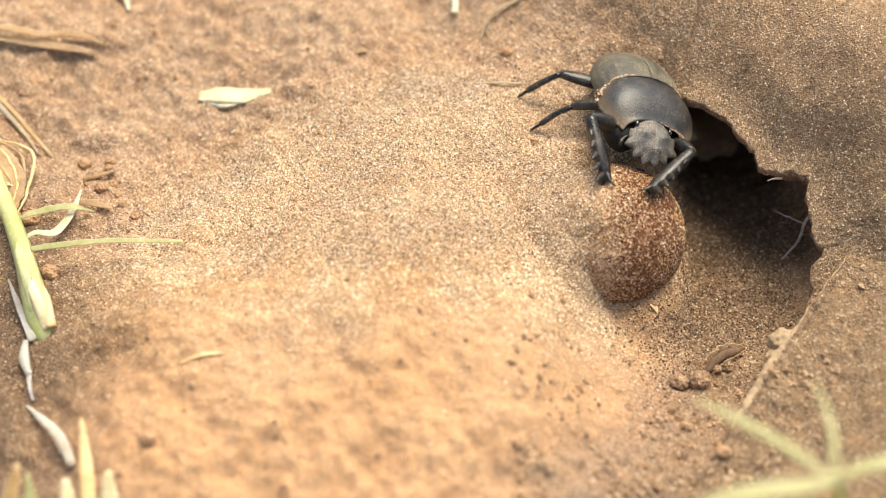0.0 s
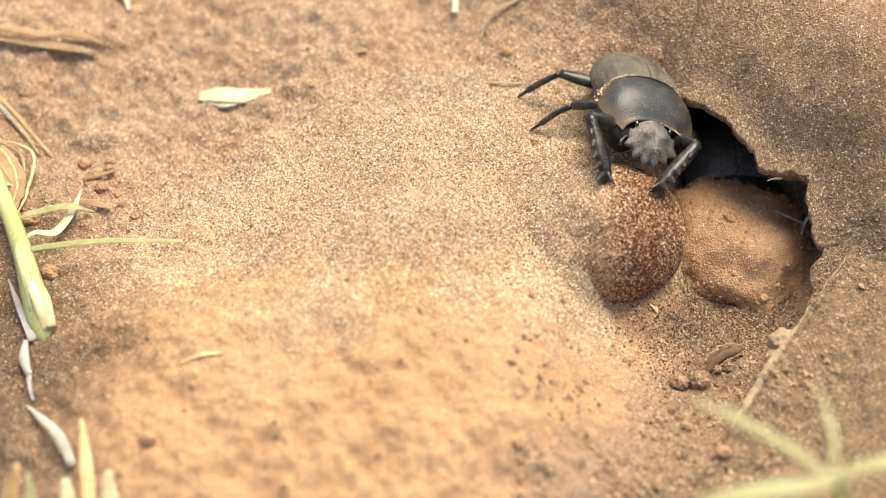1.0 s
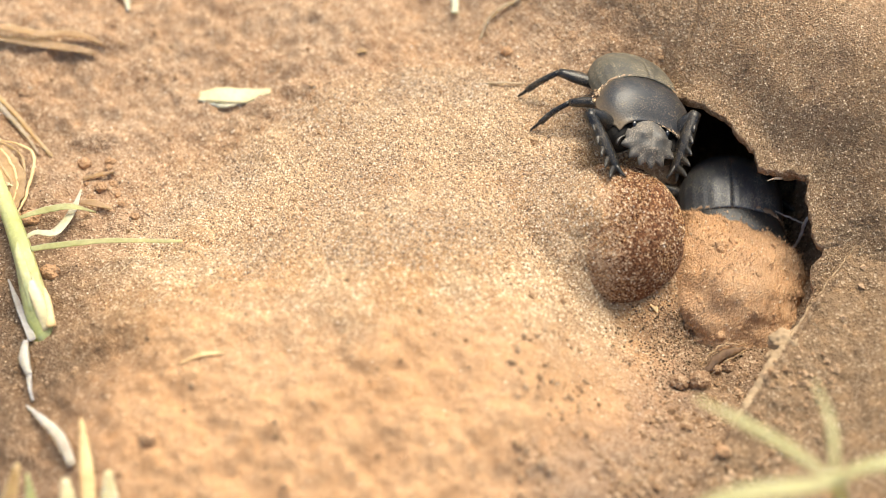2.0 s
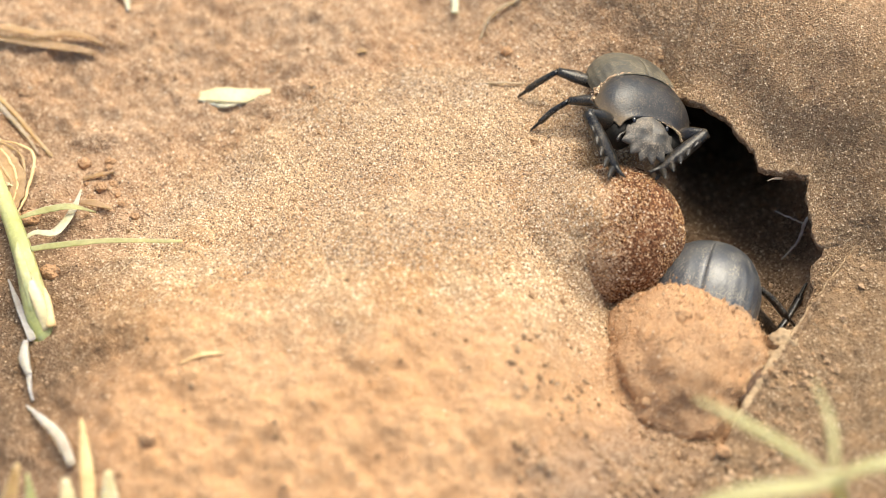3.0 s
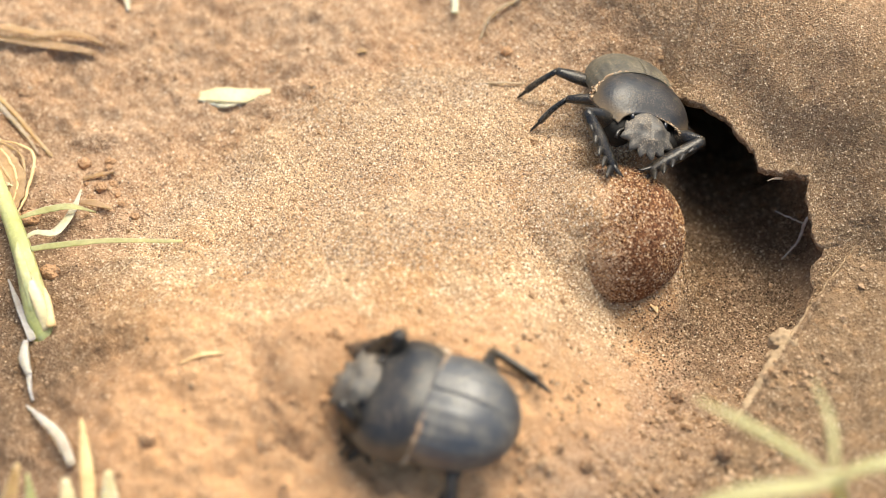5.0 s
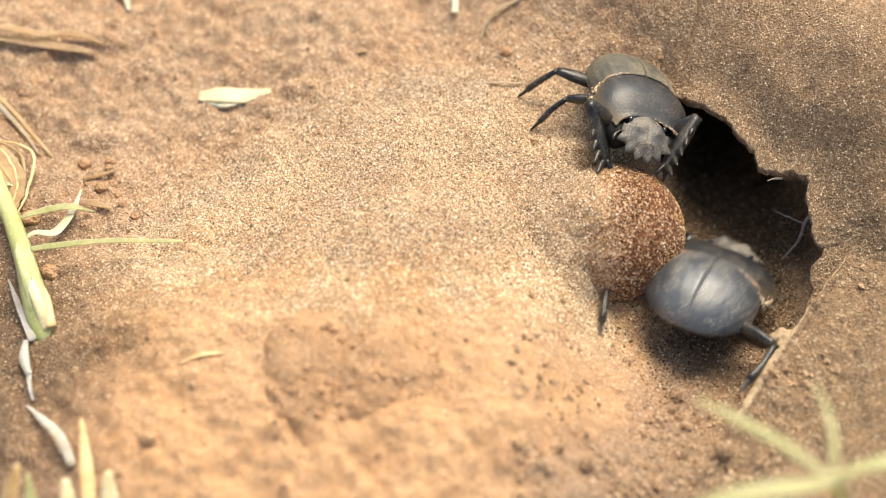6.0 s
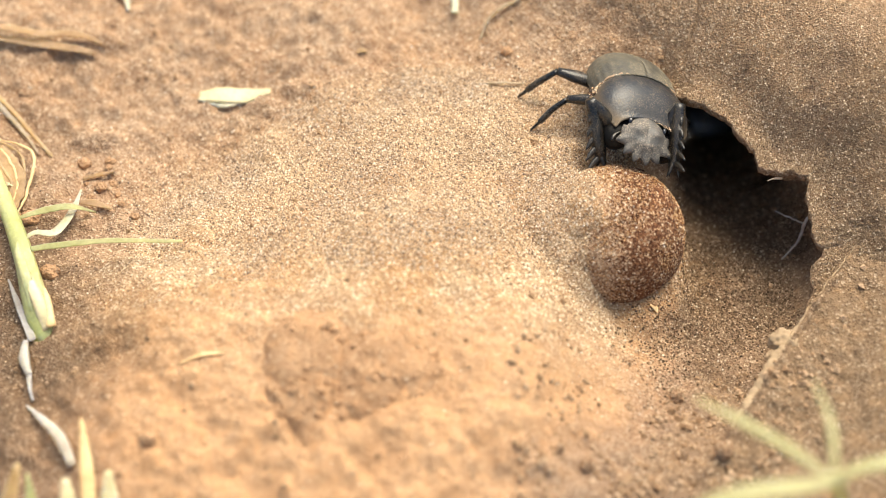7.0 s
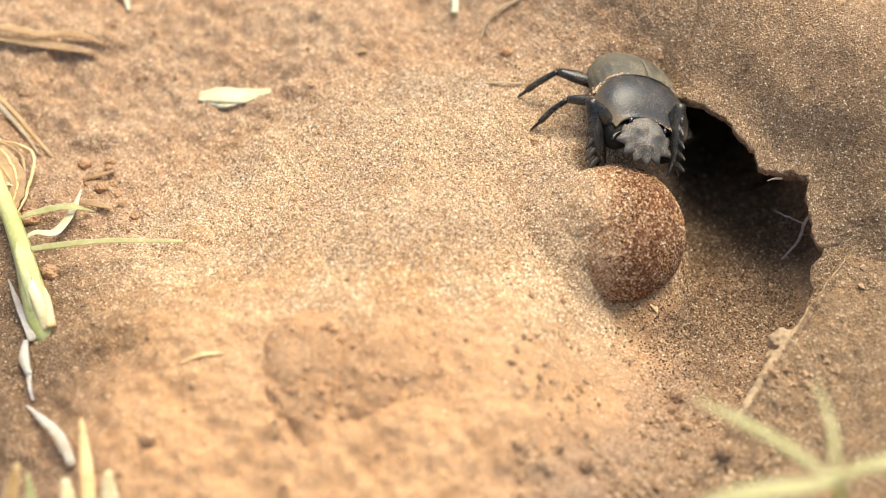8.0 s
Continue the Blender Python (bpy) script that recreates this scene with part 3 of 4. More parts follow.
def shin_mesh(kind, length, side):
    bm = bmesh.new()
    if kind == "front_leg":
        across = (0, 1, 0)
        loft(bm, [(0, 0, 0), (length * 0.5, 0, 0.1), (length, 0, 0.2)], [2.4, 3.2, 3.8, 3.6, 2.4], [2.6, 3.0, 3.2, 2.9, 1.7], across, count=14, sides=8)
        for f, out in ((0.24, 1.3), (0.42, 2.4), (0.6, 3.4), (0.77, 4.1), (0.94, 4.4)):
            x = length * f
            loft(bm, [(x - 0.4, 0, 0.4), (x + 0.4, 0.1 * side, 0.6 + out * 0.5), (x + 1.4, 0.3 * side, 0.7 + out)], [2.1, 1.7, 0.4], [1.4, 1.1, 0.3], across, count=6, sides=6)
        for y in (-1.0, 0.9):
            loft(bm, [(length * 0.9, y * 0.5, 0.3), (length * 1.04, y * 1.1, 0.6), (length * 1.13, y * 1.7, 0.5)], [1.5, 1.1, 0.3], [1.1, 0.8, 0.25], across, count=6, sides=6)
        loft(bm, [(length * 0.9, 0, -0.5), (length * 1.12, 0, -1.0)], [0.6, 0.15], [0.5, 0.15], across, count=4, sides=6)
    else:
        main = 0.74 * length
        loft(bm, [(0, 0, 0), (main * 0.5, 0.2 * side, 0.35), (main, 0, 0)], [1.4, 1.7, 1.9, 2.0], [1.2, 1.3, 1.4, 1.4], count=10, sides=8)
        loft(bm, [(main - 0.2, 0, 0), (length * 0.88, 0.3 * side, -0.1), (length, 0.2 * side, -0.2)], [1.1, 0.9, 0.6], [0.9, 0.7, 0.4], count=8, sides=6)
        for k in range(5):
            x = main * (0.3 + 0.15 * k)
            loft(bm, [(x, 0.5 * side, 0), (x + 0.7, 1.5 * side, -0.1)], [0.35, 0.06], [0.3, 0.06], count=3, sides=5)
    grow_together(bm)
    return bm


def build_beetle(label, elytra_material, dust_band, wide, long):
    root = new("dung_beetle")
    tagged(root, label, "beetle")
    bm = bmesh.new()
    blob(bm, (0, -0.6, 3.4), (10.0, 13.8, 4.8), 1, 0.04, 1.0, 4)
    for side in (-1, 1):
        blob(bm, (6.0 * side, 9.5, 0.6), (3.8, 4.6, 3.8), 2, 0.08, 1.0, 3)
    part("belly", bm, BELLY, root)
    for side in (-1, 1):
        shell_grid("elytron", elytron(side, wide, long), 40, 34, elytra_material, root, 0.25, "domed wing case with fine grooves")
    shell_grid("pronotum", pronotum, 30, 48, SHELL, root, 0.35, "smooth black shield behind the head")
    head = part("head", head_mesh(), HEAD, root, "dusty grey shovel-shaped head with teeth")
    for side in (-1, 1):
        bm = bmesh.new()
        blob(bm, (4.1 * side, -2.6, 0.35), (0.5, 0.75, 0.45), 5, 0.05, 1, 3)
        part("eye", bm, EYE_SHELL, head)
        bm = bmesh.new()
        loft(bm, [(4.6 * side, -0.5, -0.6), (6.4 * side, 1.0, -1.0), (7.0 * side, 2.6, -1.2)], [0.35, 0.4, 1.1, 0.9], [0.35, 0.4, 0.8, 0.7], count=8, sides=6)
        part("antenna", bm, LEG, head)
    legs = []
    for kind, (hip, a, b) in LEGS.items():
        for side in (-1, 1):
            thigh = part(kind, thigh_mesh(a, 1.4 if kind == "front_leg" else 1.0), LEG, root, "black jointed leg")
            shin = part("shin", shin_mesh(kind, b, side), LEG, thigh)
            legs.append((kind, side, Vector((hip[0] * side, hip[1], hip[2])), a, b, thigh, shin))
    bm = bmesh.new()
    for k in range(44):
        side, f = (-1, 1)[k % 2], 0.08 + 0.84 * (k // 2) / 21
        p = Vector(pronotum(f, 0.5 + 0.485 * side))
        q = p + Vector((side * random.uniform(1.0, 1.9), random.uniform(-0.3, 0.5), random.uniform(-0.5, 0.3)))
        loft(bm, [p, p.lerp(q, 0.55) + Vector((0, 0, 0.12)), q], [0.11, 0.08, 0.03], [0.11, 0.08, 0.03], count=4, sides=4)
    part("bristle_fringe", bm, LEG, root, "short black bristles along the shield's rim")
    # sandy soil caught in the joint of shield and wing cases
    bm = bmesh.new()
    loft(bm, [Vector(pronotum(0.0, 0.12 + 0.076 * k)) + Vector((0, -0.25, 0.02)) for k in range(11)], [1.4 * w for w in (0.1, 0.5, 0.75, 0.6, 0.8, 0.6, 0.75, 0.5, 0.1)], [1.4 * w for w in (0.1, 0.35, 0.45, 0.4, 0.45, 0.4, 0.45, 0.35, 0.1)], count=70, sides=6, rough=0.3)
    for k in range(dust_band):
        u = random.uniform(-1, 1)
        p = Vector(pronotum(0.0, (u + 1) / 2))
        r = random.uniform(0.07, 0.24) * (1.8 if u > 0.75 else 1)
        blob(bm, p + Vector((random.gauss(0, 0.15), random.gauss(-0.15, 0.22), random.gauss(-0.08, 0.1))), (r, r, r * 0.7), k, 0.3, 1.0, 1)
    for k in range(dust_band // 2):
        t = random.uniform(0.05, 1.0) ** 1.5
        p = Vector(pronotum(1.0, 0.02 + 0.55 * t))
        r = random.uniform(0.06, 0.17)
        blob(bm, p + Vector((random.gauss(0, 0.2), random.gauss(0.0, 0.3), random.gauss(0.05, 0.12))), (r, r, r * 0.7), k, 0.3, 1.0, 1)
    for k in range(dust_band // 12):
        p = Vector(pronotum(0.1 + 0.05 * random.random(), 0.93 + 0.06 * random.random()))
        r = random.uniform(0.12, 0.42)
        blob(bm, p + Vector((random.gauss(0.0, 0.3), random.gauss(-0.4, 0.7), random.gauss(0.0, 0.4))), (r, r, r * 0.8), k, 0.4, 1.3, 2)
    part("stuck_sand", bm, GRAIN, root, "sand caught in the joint")
    return root, head, legs


def aim(place, along, up):
    x = along.normalized()
    z = (up - up.dot(x) * x).normalized()
    y = z.cross(x)
    m = Matrix((x, y, z)).transposed().to_4x4()
    m.translation = place
    return m


def leg_poses(hip, a, b, foot, pole):
    """Poses of thigh and shin, in the beetle's and the thigh's space, that set the foot down where asked, the knee bent towards the pole."""
    d = foot - hip
    span = min(max(d.length, abs(a - b) + 0.4), a + b - 0.15)
    d = d.normalized()
    pole = (pole - pole.dot(d) * d).normalized()
    c = (a * a + span * span - b * b) / (2 * a * span)
    knee = hip + d * a * c + pole * a * math.sqrt(max(0, 1 - c * c))
    end = hip + d * span
    thigh = aim(hip * MM, knee - hip, pole)
    shin = aim(knee * MM, end - knee, pole)
    return thigh, thigh.inverted() @ shin


guard, guard_head, guard_legs = build_beetle("black dung beetle with dusty wing cases, perched on dung ball", ELYTRA, 420, 0.99, 1.15)
digger, digger_head, digger_legs = build_beetle("large glossy black dung beetle, pushing soil from the burrow", ELYTRA_CLEAN, 480, 0.97, 1.0)
GUARD_SIZE, DIGGER_SIZE = 1.01, 1.18
guard.scale, digger.scale = (GUARD_SIZE,) * 3, (DIGGER_SIZE,) * 3


# ---- soil that the digger pushes out ----
def build_lump(radii, seed, label):
    """A heap of crumbled soil: an uneven body, clods pressed into it and loose grains all over."""
    bm = bmesh.new()
    blob(bm, (0, 0, 0), radii, seed, 0.12, 1.5, 5)
    for v in bm.verts:
        p = v.co * 1000
        v.co += v.co.normalized() * MM * (1.0 * noise.noise(p * 0.1) + 0.55 * noise.noise(p * 0.22) + 0.55 * noise.noise(p * 0.45) + 0.22 * noise.noise(p * 1.3) + 0.14 * noise.noise(p * 2.6))
    spots = [v.co.copy() for v in random.sample([v for v in bm.verts if v.co.z > -0.3 * radii[2] * MM], 120)]
    skin = np.array([tuple(v.co * 1000) for v in bm.verts])
    ob = part("soil_lump", bm, LOOSE)
    for k, p in enumerate(spots):
        bm = bmesh.new()
        r = random.uniform(0.4, 0.9) if k > 12 else random.uniform(0.9, 1.5)
        blob(bm, p * 1000 * 0.99, (r, r * 0.85, r * 0.8), seed * 30 + k, 0.3, 1.5, 2)
        part("clod", bm, LOOSE, ob)
    rng = np.random.default_rng(seed)
    q = skin[rng.integers(0, len(skin), 9000)] + rng.normal(0, 0.42, (9000, 3))
    loose = grains("loose_sand", q[:, 0], q[:, 1], q[:, 2], 0.12, 0.38, HEAP_GRAIN, rng, 0.9)
    loose.parent = ob
    return tagged(ob, label, "soil", "soil pushed out of the burrow")


lumps = [build_lump((20, 18, 14), 11, "heaped loose orange soil pushed by a beetle"),
         build_lump((16, 14, 10), 12, "crumbling loose soil at the side of the heap"),
         build_lump((16, 14, 9.5), 13, "crumbling loose soil at the side of the heap")]


# ---- plants and litter ----
def blades(name, label, category, pieces):
    """A plant or scrap of several pieces: part name, points, widths, heights, material, fold."""
    first = pieces[0][1][0]
    base = Vector((first[0], first[1], base_z(first[0], first[1])))
    root = new(name)
    root.location = base * MM
    tagged(root, label, category)
    for pname, pts, widths, heights, mat, fold in pieces:
        bm = bmesh.new()
        loft(bm, [Vector(p) - base for p in pts], widths, heights, count=18, sides=8, fold=fold, rough=0.12)
        part(pname, bm, mat, root)
    return root


def scrap(name, label, category, pts, widths, heights, mat, fold=0.0, rough=0.15):
    """A single strip of litter lying on the ground: points as x, y and height over the soil."""
    base = Vector((pts[0][0], pts[0][1], base_z(pts[0][0], pts[0][1])))
    bm = bmesh.new()
    loft(bm, [Vector((x, y, base_z(x, y) + h)) - base for x, y, h in pts], widths, heights, count=20, sides=8, fold=fold, rough=rough)
    ob = part(name, bm, mat)
    ob.location = base * MM
    return tagged(ob, label, category)


def G(x, y, h):
    return (x, y, base_z(x, y) + h)


blades("grass_shoot", "pale green grass stem with narrow blades, on bare soil", "grass", [
    ("stem", [G(-86.5, -27, -2), G(-89, -18, 3.5), G(-94, -3, 4.5), G(-101, 14, 5), G(-110, 34, 6)], [5.2, 5.6, 4.4, 3.6, 3.0], [4.6, 4.6, 3.8, 3, 2.5], STEM, 0.0),
    ("leaf", [G(-93.5, -5, 4.5), G(-85, -5, 6.5), G(-73, -5.5, 6.5), G(-57, -7, 3.5)], [1.2, 1.7, 1.6, 1.3, 0.8], [0.5, 0.5, 0.4, 0.3], GREEN, 0.3),
    ("leaf", [G(-96, 5, 4), G(-90, 7, 5), G(-84, 8, 4), G(-79, 9.6, 1.5)], [0.8, 1.9, 1.8, 0.3], [0.4, 0.5, 0.4, 0.2], GREEN, 0.3),
    ("leaf", [G(-94, -2, 4), G(-91, 0, 4), G(-87, 1.5, 3), G(-84, 8, 2), G(-83, 16, 3)], [0.8, 1.3, 2.2, 1.9, 0.4], [0.4, 0.5, 0.5, 0.2], PALE, 0.35),
    ("sheath", [G(-93.5, -9, 5.6), G(-90.2, -15, 6.2), G(-87.2, -21, 5.0), G(-86.2, -25.5, 1.5)], [0.5, 2.6, 3.0, 1.6], [0.5, 1.2, 1.2, 0.8], HUSK, -0.2),
    ("sheath", [G(-88.6, -13, 3.6), G(-86.4, -18.5, 4.6), G(-84.6, -25, 2.0)], [0.3, 2.2, 2.2], [0.4, 0.8, 0.8], DRY_SHOOT, -0.2),
    ("sheath", [G(-94.5, -3, 5.8), G(-92.8, -9, 7.0), G(-90.4, -15.5, 6.4), G(-89.0, -22, 4.6)], [0.4, 2.0, 2.4, 1.0], [0.4, 0.8, 0.8, 0.5], STEM, -0.15),
    ("sheath", [G(-96, -11, 1.5), G(-92.5, -19, 2), G(-88.5, -28, 1)], [0.4, 1.6, 1.8], [0.4, 0.5, 0.5], GREY_STEM, 0.4),
])
blades("dry_runner", "weathered grey grass runner trailing over the soil", "grass", [
    ("node", [G(-90, -28, 1), G(-90, -32, 1.5), G(-88.5, -36, 1)], [1.2, 2.6, 1.4], [1, 2, 1], GREY_STEM, 0.0),
    ("stem", [G(-88.7, -35, 1), G(-88, -39, 1), G(-87, -42.5, 0.3)], [1.3, 1, 0.6], [1, 0.8, 0.5], GREY_STEM, 0.0),
    ("sheath", [G(-88, -44, 0.8), G(-83, -50, 2.5), G(-79, -55, 3), G(-76, -61, 1)], [0.5, 1.9, 2.6, 1.8], [0.5, 1.2, 1.4, 1], GREY_STEM, 0.2),
])
blades("grass_tuft", "dry cream grass stubs out of focus near the lens", "grass", [
    ("shoot", [G(-71, -90, 0), (-70.9, -77.6, 8.5), (-71.6, -67, 15), (-73.3, -55.5, 19.5)], [2.6, 3.0, 3.2, 2.9, 0.5], [1.2, 1.2, 1.0, 0.5], DRY_SHOOT, 0.15),
    ("shoot", [G(-65, -92, 0), (-65.8, -78.5, 14), (-66.5, -68.3, 21)], [3.6, 5.0, 4.6, 1.4], [1.2, 1.4, 1.0, 0.6], PALE, 0.2),
    ("shoot", [G(-73.5, -92, 0), (-73.8, -78.6, 13), (-75.2, -69.3, 19.5)], [3.4, 4.6, 4.2, 1.6], [1.2, 1.4, 1.0, 0.6], HUSK, 0.2),
    ("shoot", [G(-80.5, -92, 0), (-80.9, -79, 13), (-82.7, -68.4, 20)], [3.0, 4.0, 3.4, 0.6], [0.8, 0.9, 0.8, 0.4], GREEN, 0.25),
    ("shoot", [G(-89, -92, 0), (-87.5, -79, 13), (-84.3, -67.3, 22)], [3.4, 4.4, 4.2, 1.2], [1.2, 1.3, 1.0, 0.6], STRAW, 0.2),
])
blades("grass_star", "pale green grass blades spreading, very near the lens", "grass", [
    ("stem", [G(80, -98, -3), (74, -97, 40), (70, -97.5, 60), (66.9, -98.5, 72)], [2.6, 2.4, 2.2, 2.0], [2.4, 2.2, 2.0, 1.8], STEM, 0.0),
    ("leaf", [(66.7, -99, 72), (59.7, -92.9, 72.5), (51.5, -86.8, 72), (44, -81.6, 71)], [1.4, 2.1, 2.0, 0.6], [0.6, 0.6, 0.5, 0.3], FADED, 0.3),
    ("leaf", [(66.7, -99, 72), (67, -88.5, 73), (65, -79.3, 73)], [1.2, 1.6, 0.5], [0.5, 0.5, 0.4, 0.3], FADED, 0.3),
    ("leaf", [(66.7, -99, 72), (70.9, -96.8, 73), (78.9, -95.1, 73), (92, -92, 70)], [1.4, 2.4, 2.8, 1.2], [0.6, 0.6, 0.5, 0.3], FADED, 0.3),
    ("leaf", [(66.7, -99, 72), (59, -100.6, 73), (49.3, -102.2, 73), (38, -105, 70)], [1.4, 3.4, 3.6, 1.4], [0.6, 0.6, 0.5, 0.3], FADED, 0.3),
])
husk = scrap("husk", "cream white dry grass husk lying on soil", "husk", [(-58.5, 47.0, 0.4), (-53.5, 46.8, 0.7), (-47, 46.6, 0.8), (-41.2, 46.4, 0.7)], [2.8, 4.6, 4.8, 1.6], [0.6, 1.0, 0.9, 0.5], HUSK, 0.12)
husk_flap = bmesh.new()
loft(husk_flap, [(0.8, -1.3, 0.7), (6.0, -2.5, 0.85), (12.5, -1.6, 0.9)], [0.8, 2.6, 0.6], [0.3, 0.6, 0.3], count=14, sides=8, fold=0.1, rough=0.25)
part("flap", husk_flap, PALE, husk, "yellower underside folded forward")
scrap("dry_leaf", "long dry brown grass leaf lying on soil", "leaf", [(-114, 64, 2.6), (-104, 61.5, 2.4), (-96, 60.5, 2.2), (-88, 60, 1.9), (-81.5, 59.6, 1.1)], [1.6, 2.2, 2.2, 2.0, 0.8], [0.6, 0.8, 0.8, 0.4], DRY_LEAF, 0.3)
scrap("dry_leaf", "long dry brown grass leaf lying on soil", "leaf", [(-112, 61, 1.5), (-100, 59, 1.7), (-90, 57.2, 1.7), (-83.5, 57, 1.0)], [1.6, 2.4, 2.6, 1.2], [0.5, 0.7, 0.7, 0.4], DRY_LEAF, 0.3)
scrap("straw", "thin dry straw lying on soil", "straw", [(-107, 46, 1), (-100, 38.5, 1.5), (-92, 29.5, 0.6)], [1.0, 1.2, 0.8], [0.6, 0.7, 0.5], STRAW)
scrap("straw", "thin dry straw lying on soil", "straw", [(-106, 43, 1), (-99, 35, 1.2), (-95, 29.5, 0.6)], [1.3, 1.2, 0.6], [0.6, 0.6, 0.5], ROOT)
scrap("straw", "short curled straw on soil", "straw", [(-82, 76, 1), (-78, 74.5, 2), (-77, 71, 0.6)], [1.0, 1.8, 0.9], [0.6, 0.8, 0.5], PALE, 0.2)
scrap("straw", "short cream straw on soil", "straw", [(2.9, 73, 1), (2.9, 69.5, 1.2), (2.9, 65.8, 1)], [1.6, 1.8, 1.8], [0.7, 0.8, 0.7], PALE, 0.2)
scrap("root_fibre", "curved pale root fibre on soil", "root", [(21, 66, 0.6), (14.5, 64.5, 1.4), (10.8, 62, 1.2), (8.8, 57.6, 0.5)], [0.9, 1.0, 0.9, 0.6], [0.6, 0.7, 0.7, 0.5], ROOT)
scrap("root_fibre", "thin tan root fibre on soil", "root", [(5, 42, 0.2), (12, 41.5, 0.6), (19, 41, 0.3)], [0.4, 0.6, 0.4], [0.4, 0.5, 0.4], ROOT)
scrap("root_fibre", "thin tan root fibre half buried in sand", "root", [(-55, -40.5, 0.2), (-50, -39.5, 0.5), (-45.5, -38.6, 0.2)], [0.5, 1.0, 0.4], [0.3, 0.5, 0.3], DRY_SHOOT)
scrap("straw", "broken brown straw on soil", "straw", [(-84, 13, 1.5), (-80, 12.5, 2.2), (-75.5, 10.5, 0.8)], [0.8, 2.2, 0.5], [0.5, 0.7, 0.4], DRY_LEAF, 0.3)
scrap("straw", "broken brown straw on soil", "straw", [(-83.5, 21, 0.8), (-80, 22, 1), (-76.5, 23.5, 0.6)], [0.8, 1.4, 0.6], [0.5, 0.7, 0.4], DRY_LEAF, 0.2)


def curled_leaf():
    """A dry leaf rolled into a loose curl."""
    base = Vector(G(-99.5, 15.5, 0))
    root = new("curled_leaf")
    root.location = base * MM
    tagged(root, "curled dry tan leaf with pale papery shreds", "leaf")
    # the broad sheet, then the ribs that stand up along its folds
    bm = bmesh.new()
    loft(bm, [(-8, 14, 2.2), (-3.0, 8.5, 3.0), (0.6, 1.5, 2.8), (-0.6, -4.6, 1.8), (-4, -7.5, 1)], [4.0, 6.4, 6.6, 5.0, 2.0], [0.5, 0.7, 0.7, 0.6, 0.3], count=26, sides=12, fold=0.25, rough=0.5)
    part("sheet", bm, CURL, root)
    for k, f in enumerate((0.70, 0.88, 1.04, 1.12)):
        bm = bmesh.new()
        pts = [(-7 + 0.8 * k, 15.5, 2.6), (-2.6 + 2.0 * k * f, 9.6 * f, 3.6), (0.4 + 1.35 * k, 1.5, 3.2), (-0.8 + 1.0 * k, -5.4 * f, 2.2), (-4 + 0.5 * k, -7.6 * f, 1.4)]
        loft(bm, [Vector(p) for p in pts], [0.4, 0.7, 0.8, 0.6, 0.3], [0.4, 0.6, 0.6, 0.4, 0.3], count=26, sides=6, rough=0.3)
        part("rib", bm, DRY_SHOOT if k in (1, 3) else STRAW, root)
    for k, (x, y) in enumerate(((-3.5, 4), (-1.5, 1.5), (-4.5, -0.5), (-2, -3.5), (-6, 2))):
        bm = bmesh.new()
        loft(bm, [(x - 2.4, y + 1, 2.2), (x, y, 3.6 + 0.3 * k), (x + 2.2, y + 0.6 - 0.5 * k, 2.4)], [0.6, 2.2, 0.5], [0.3, 0.5, 0.3], count=12, fold=0.4, rough=0.9)
        part("shred", bm, HUSK, root)
    bm = bmesh.new()
    blob(bm, (1.5, -7.5, 1.2), (2.4, 3.0, 1.8), 8, 0.2, 1, 3)
    part("seed_case", bm, DRY_LEAF, root, "reddish tan rounded case")


curled_leaf()


scrap("leaf_flake", "tiny yellow leaf flake on sand", "leaf", [(45.9, -14.6, 0.4), (46.8, -15.0, 0.6), (47.6, -15.8, 0.4)], [0.8, 1.4, 0.6], [0.3, 0.4, 0.3], DRY_SHOOT, 0.2)
scrap("leaf_flake", "tiny orange leaf flake on soil", "leaf", [(-20.6, 56.2, 0.4), (-19.6, 56.6, 0.7), (-18.4, 56.8, 0.4)], [0.8, 1.6, 0.8], [0.4, 0.5, 0.4], STRAW, 0.2)


# ---- burrow litter ----
def hanging_root():
    root = new("hanging_root")
    base = Vector((82.5, 10.5, -2))
    root.location = base * MM
    tagged(root, "pale thin root hanging from the burrow's edge", "root")
    for pts, w in (([(85, 9, 4), (83, 9.5, -3), (82, 8, -8), (78.5, 5.5, -12)], [0.5, 0.75, 0.65, 0.4]),
                   ([(83, 9.5, -3.5), (79.5, 11, -3), (76.5, 12.5, -2.5)], [0.45, 0.4, 0.25])):
        bm = bmesh.new()
        loft(bm, [Vector(p) - base for p in pts], w, w, count=16, sides=7, rough=0.25)
        part("strand", bm, GREY_STEM, root)


hanging_root()
scrap("root_fibre", "short broken root at the burrow's lip", "root", [(76, 11.6, 0), (74, 11, 0), (72.6, 10.6, 0)], [0.6, 0.5, 0.2], [0.5, 0.5, 0.2], ROOT).location = Vector((76, 11.6, 11.2)) * MM


def pebble(x, y, r, seed, label, sink=0.35, mat=None, rough=0.28):
    bm = bmesh.new()
    blob(bm, (0, 0, 0), (r, r * 0.85, r * 0.75), seed, rough, 1.6, 4)
    ob = part("soil_clod", bm, mat or CLOD)
    ob.location = Vector((x, y, base_z(x, y) + r * 0.75 * (1 - sink))) * MM
    return tagged(ob, label, "soil clod", "clods of soil")


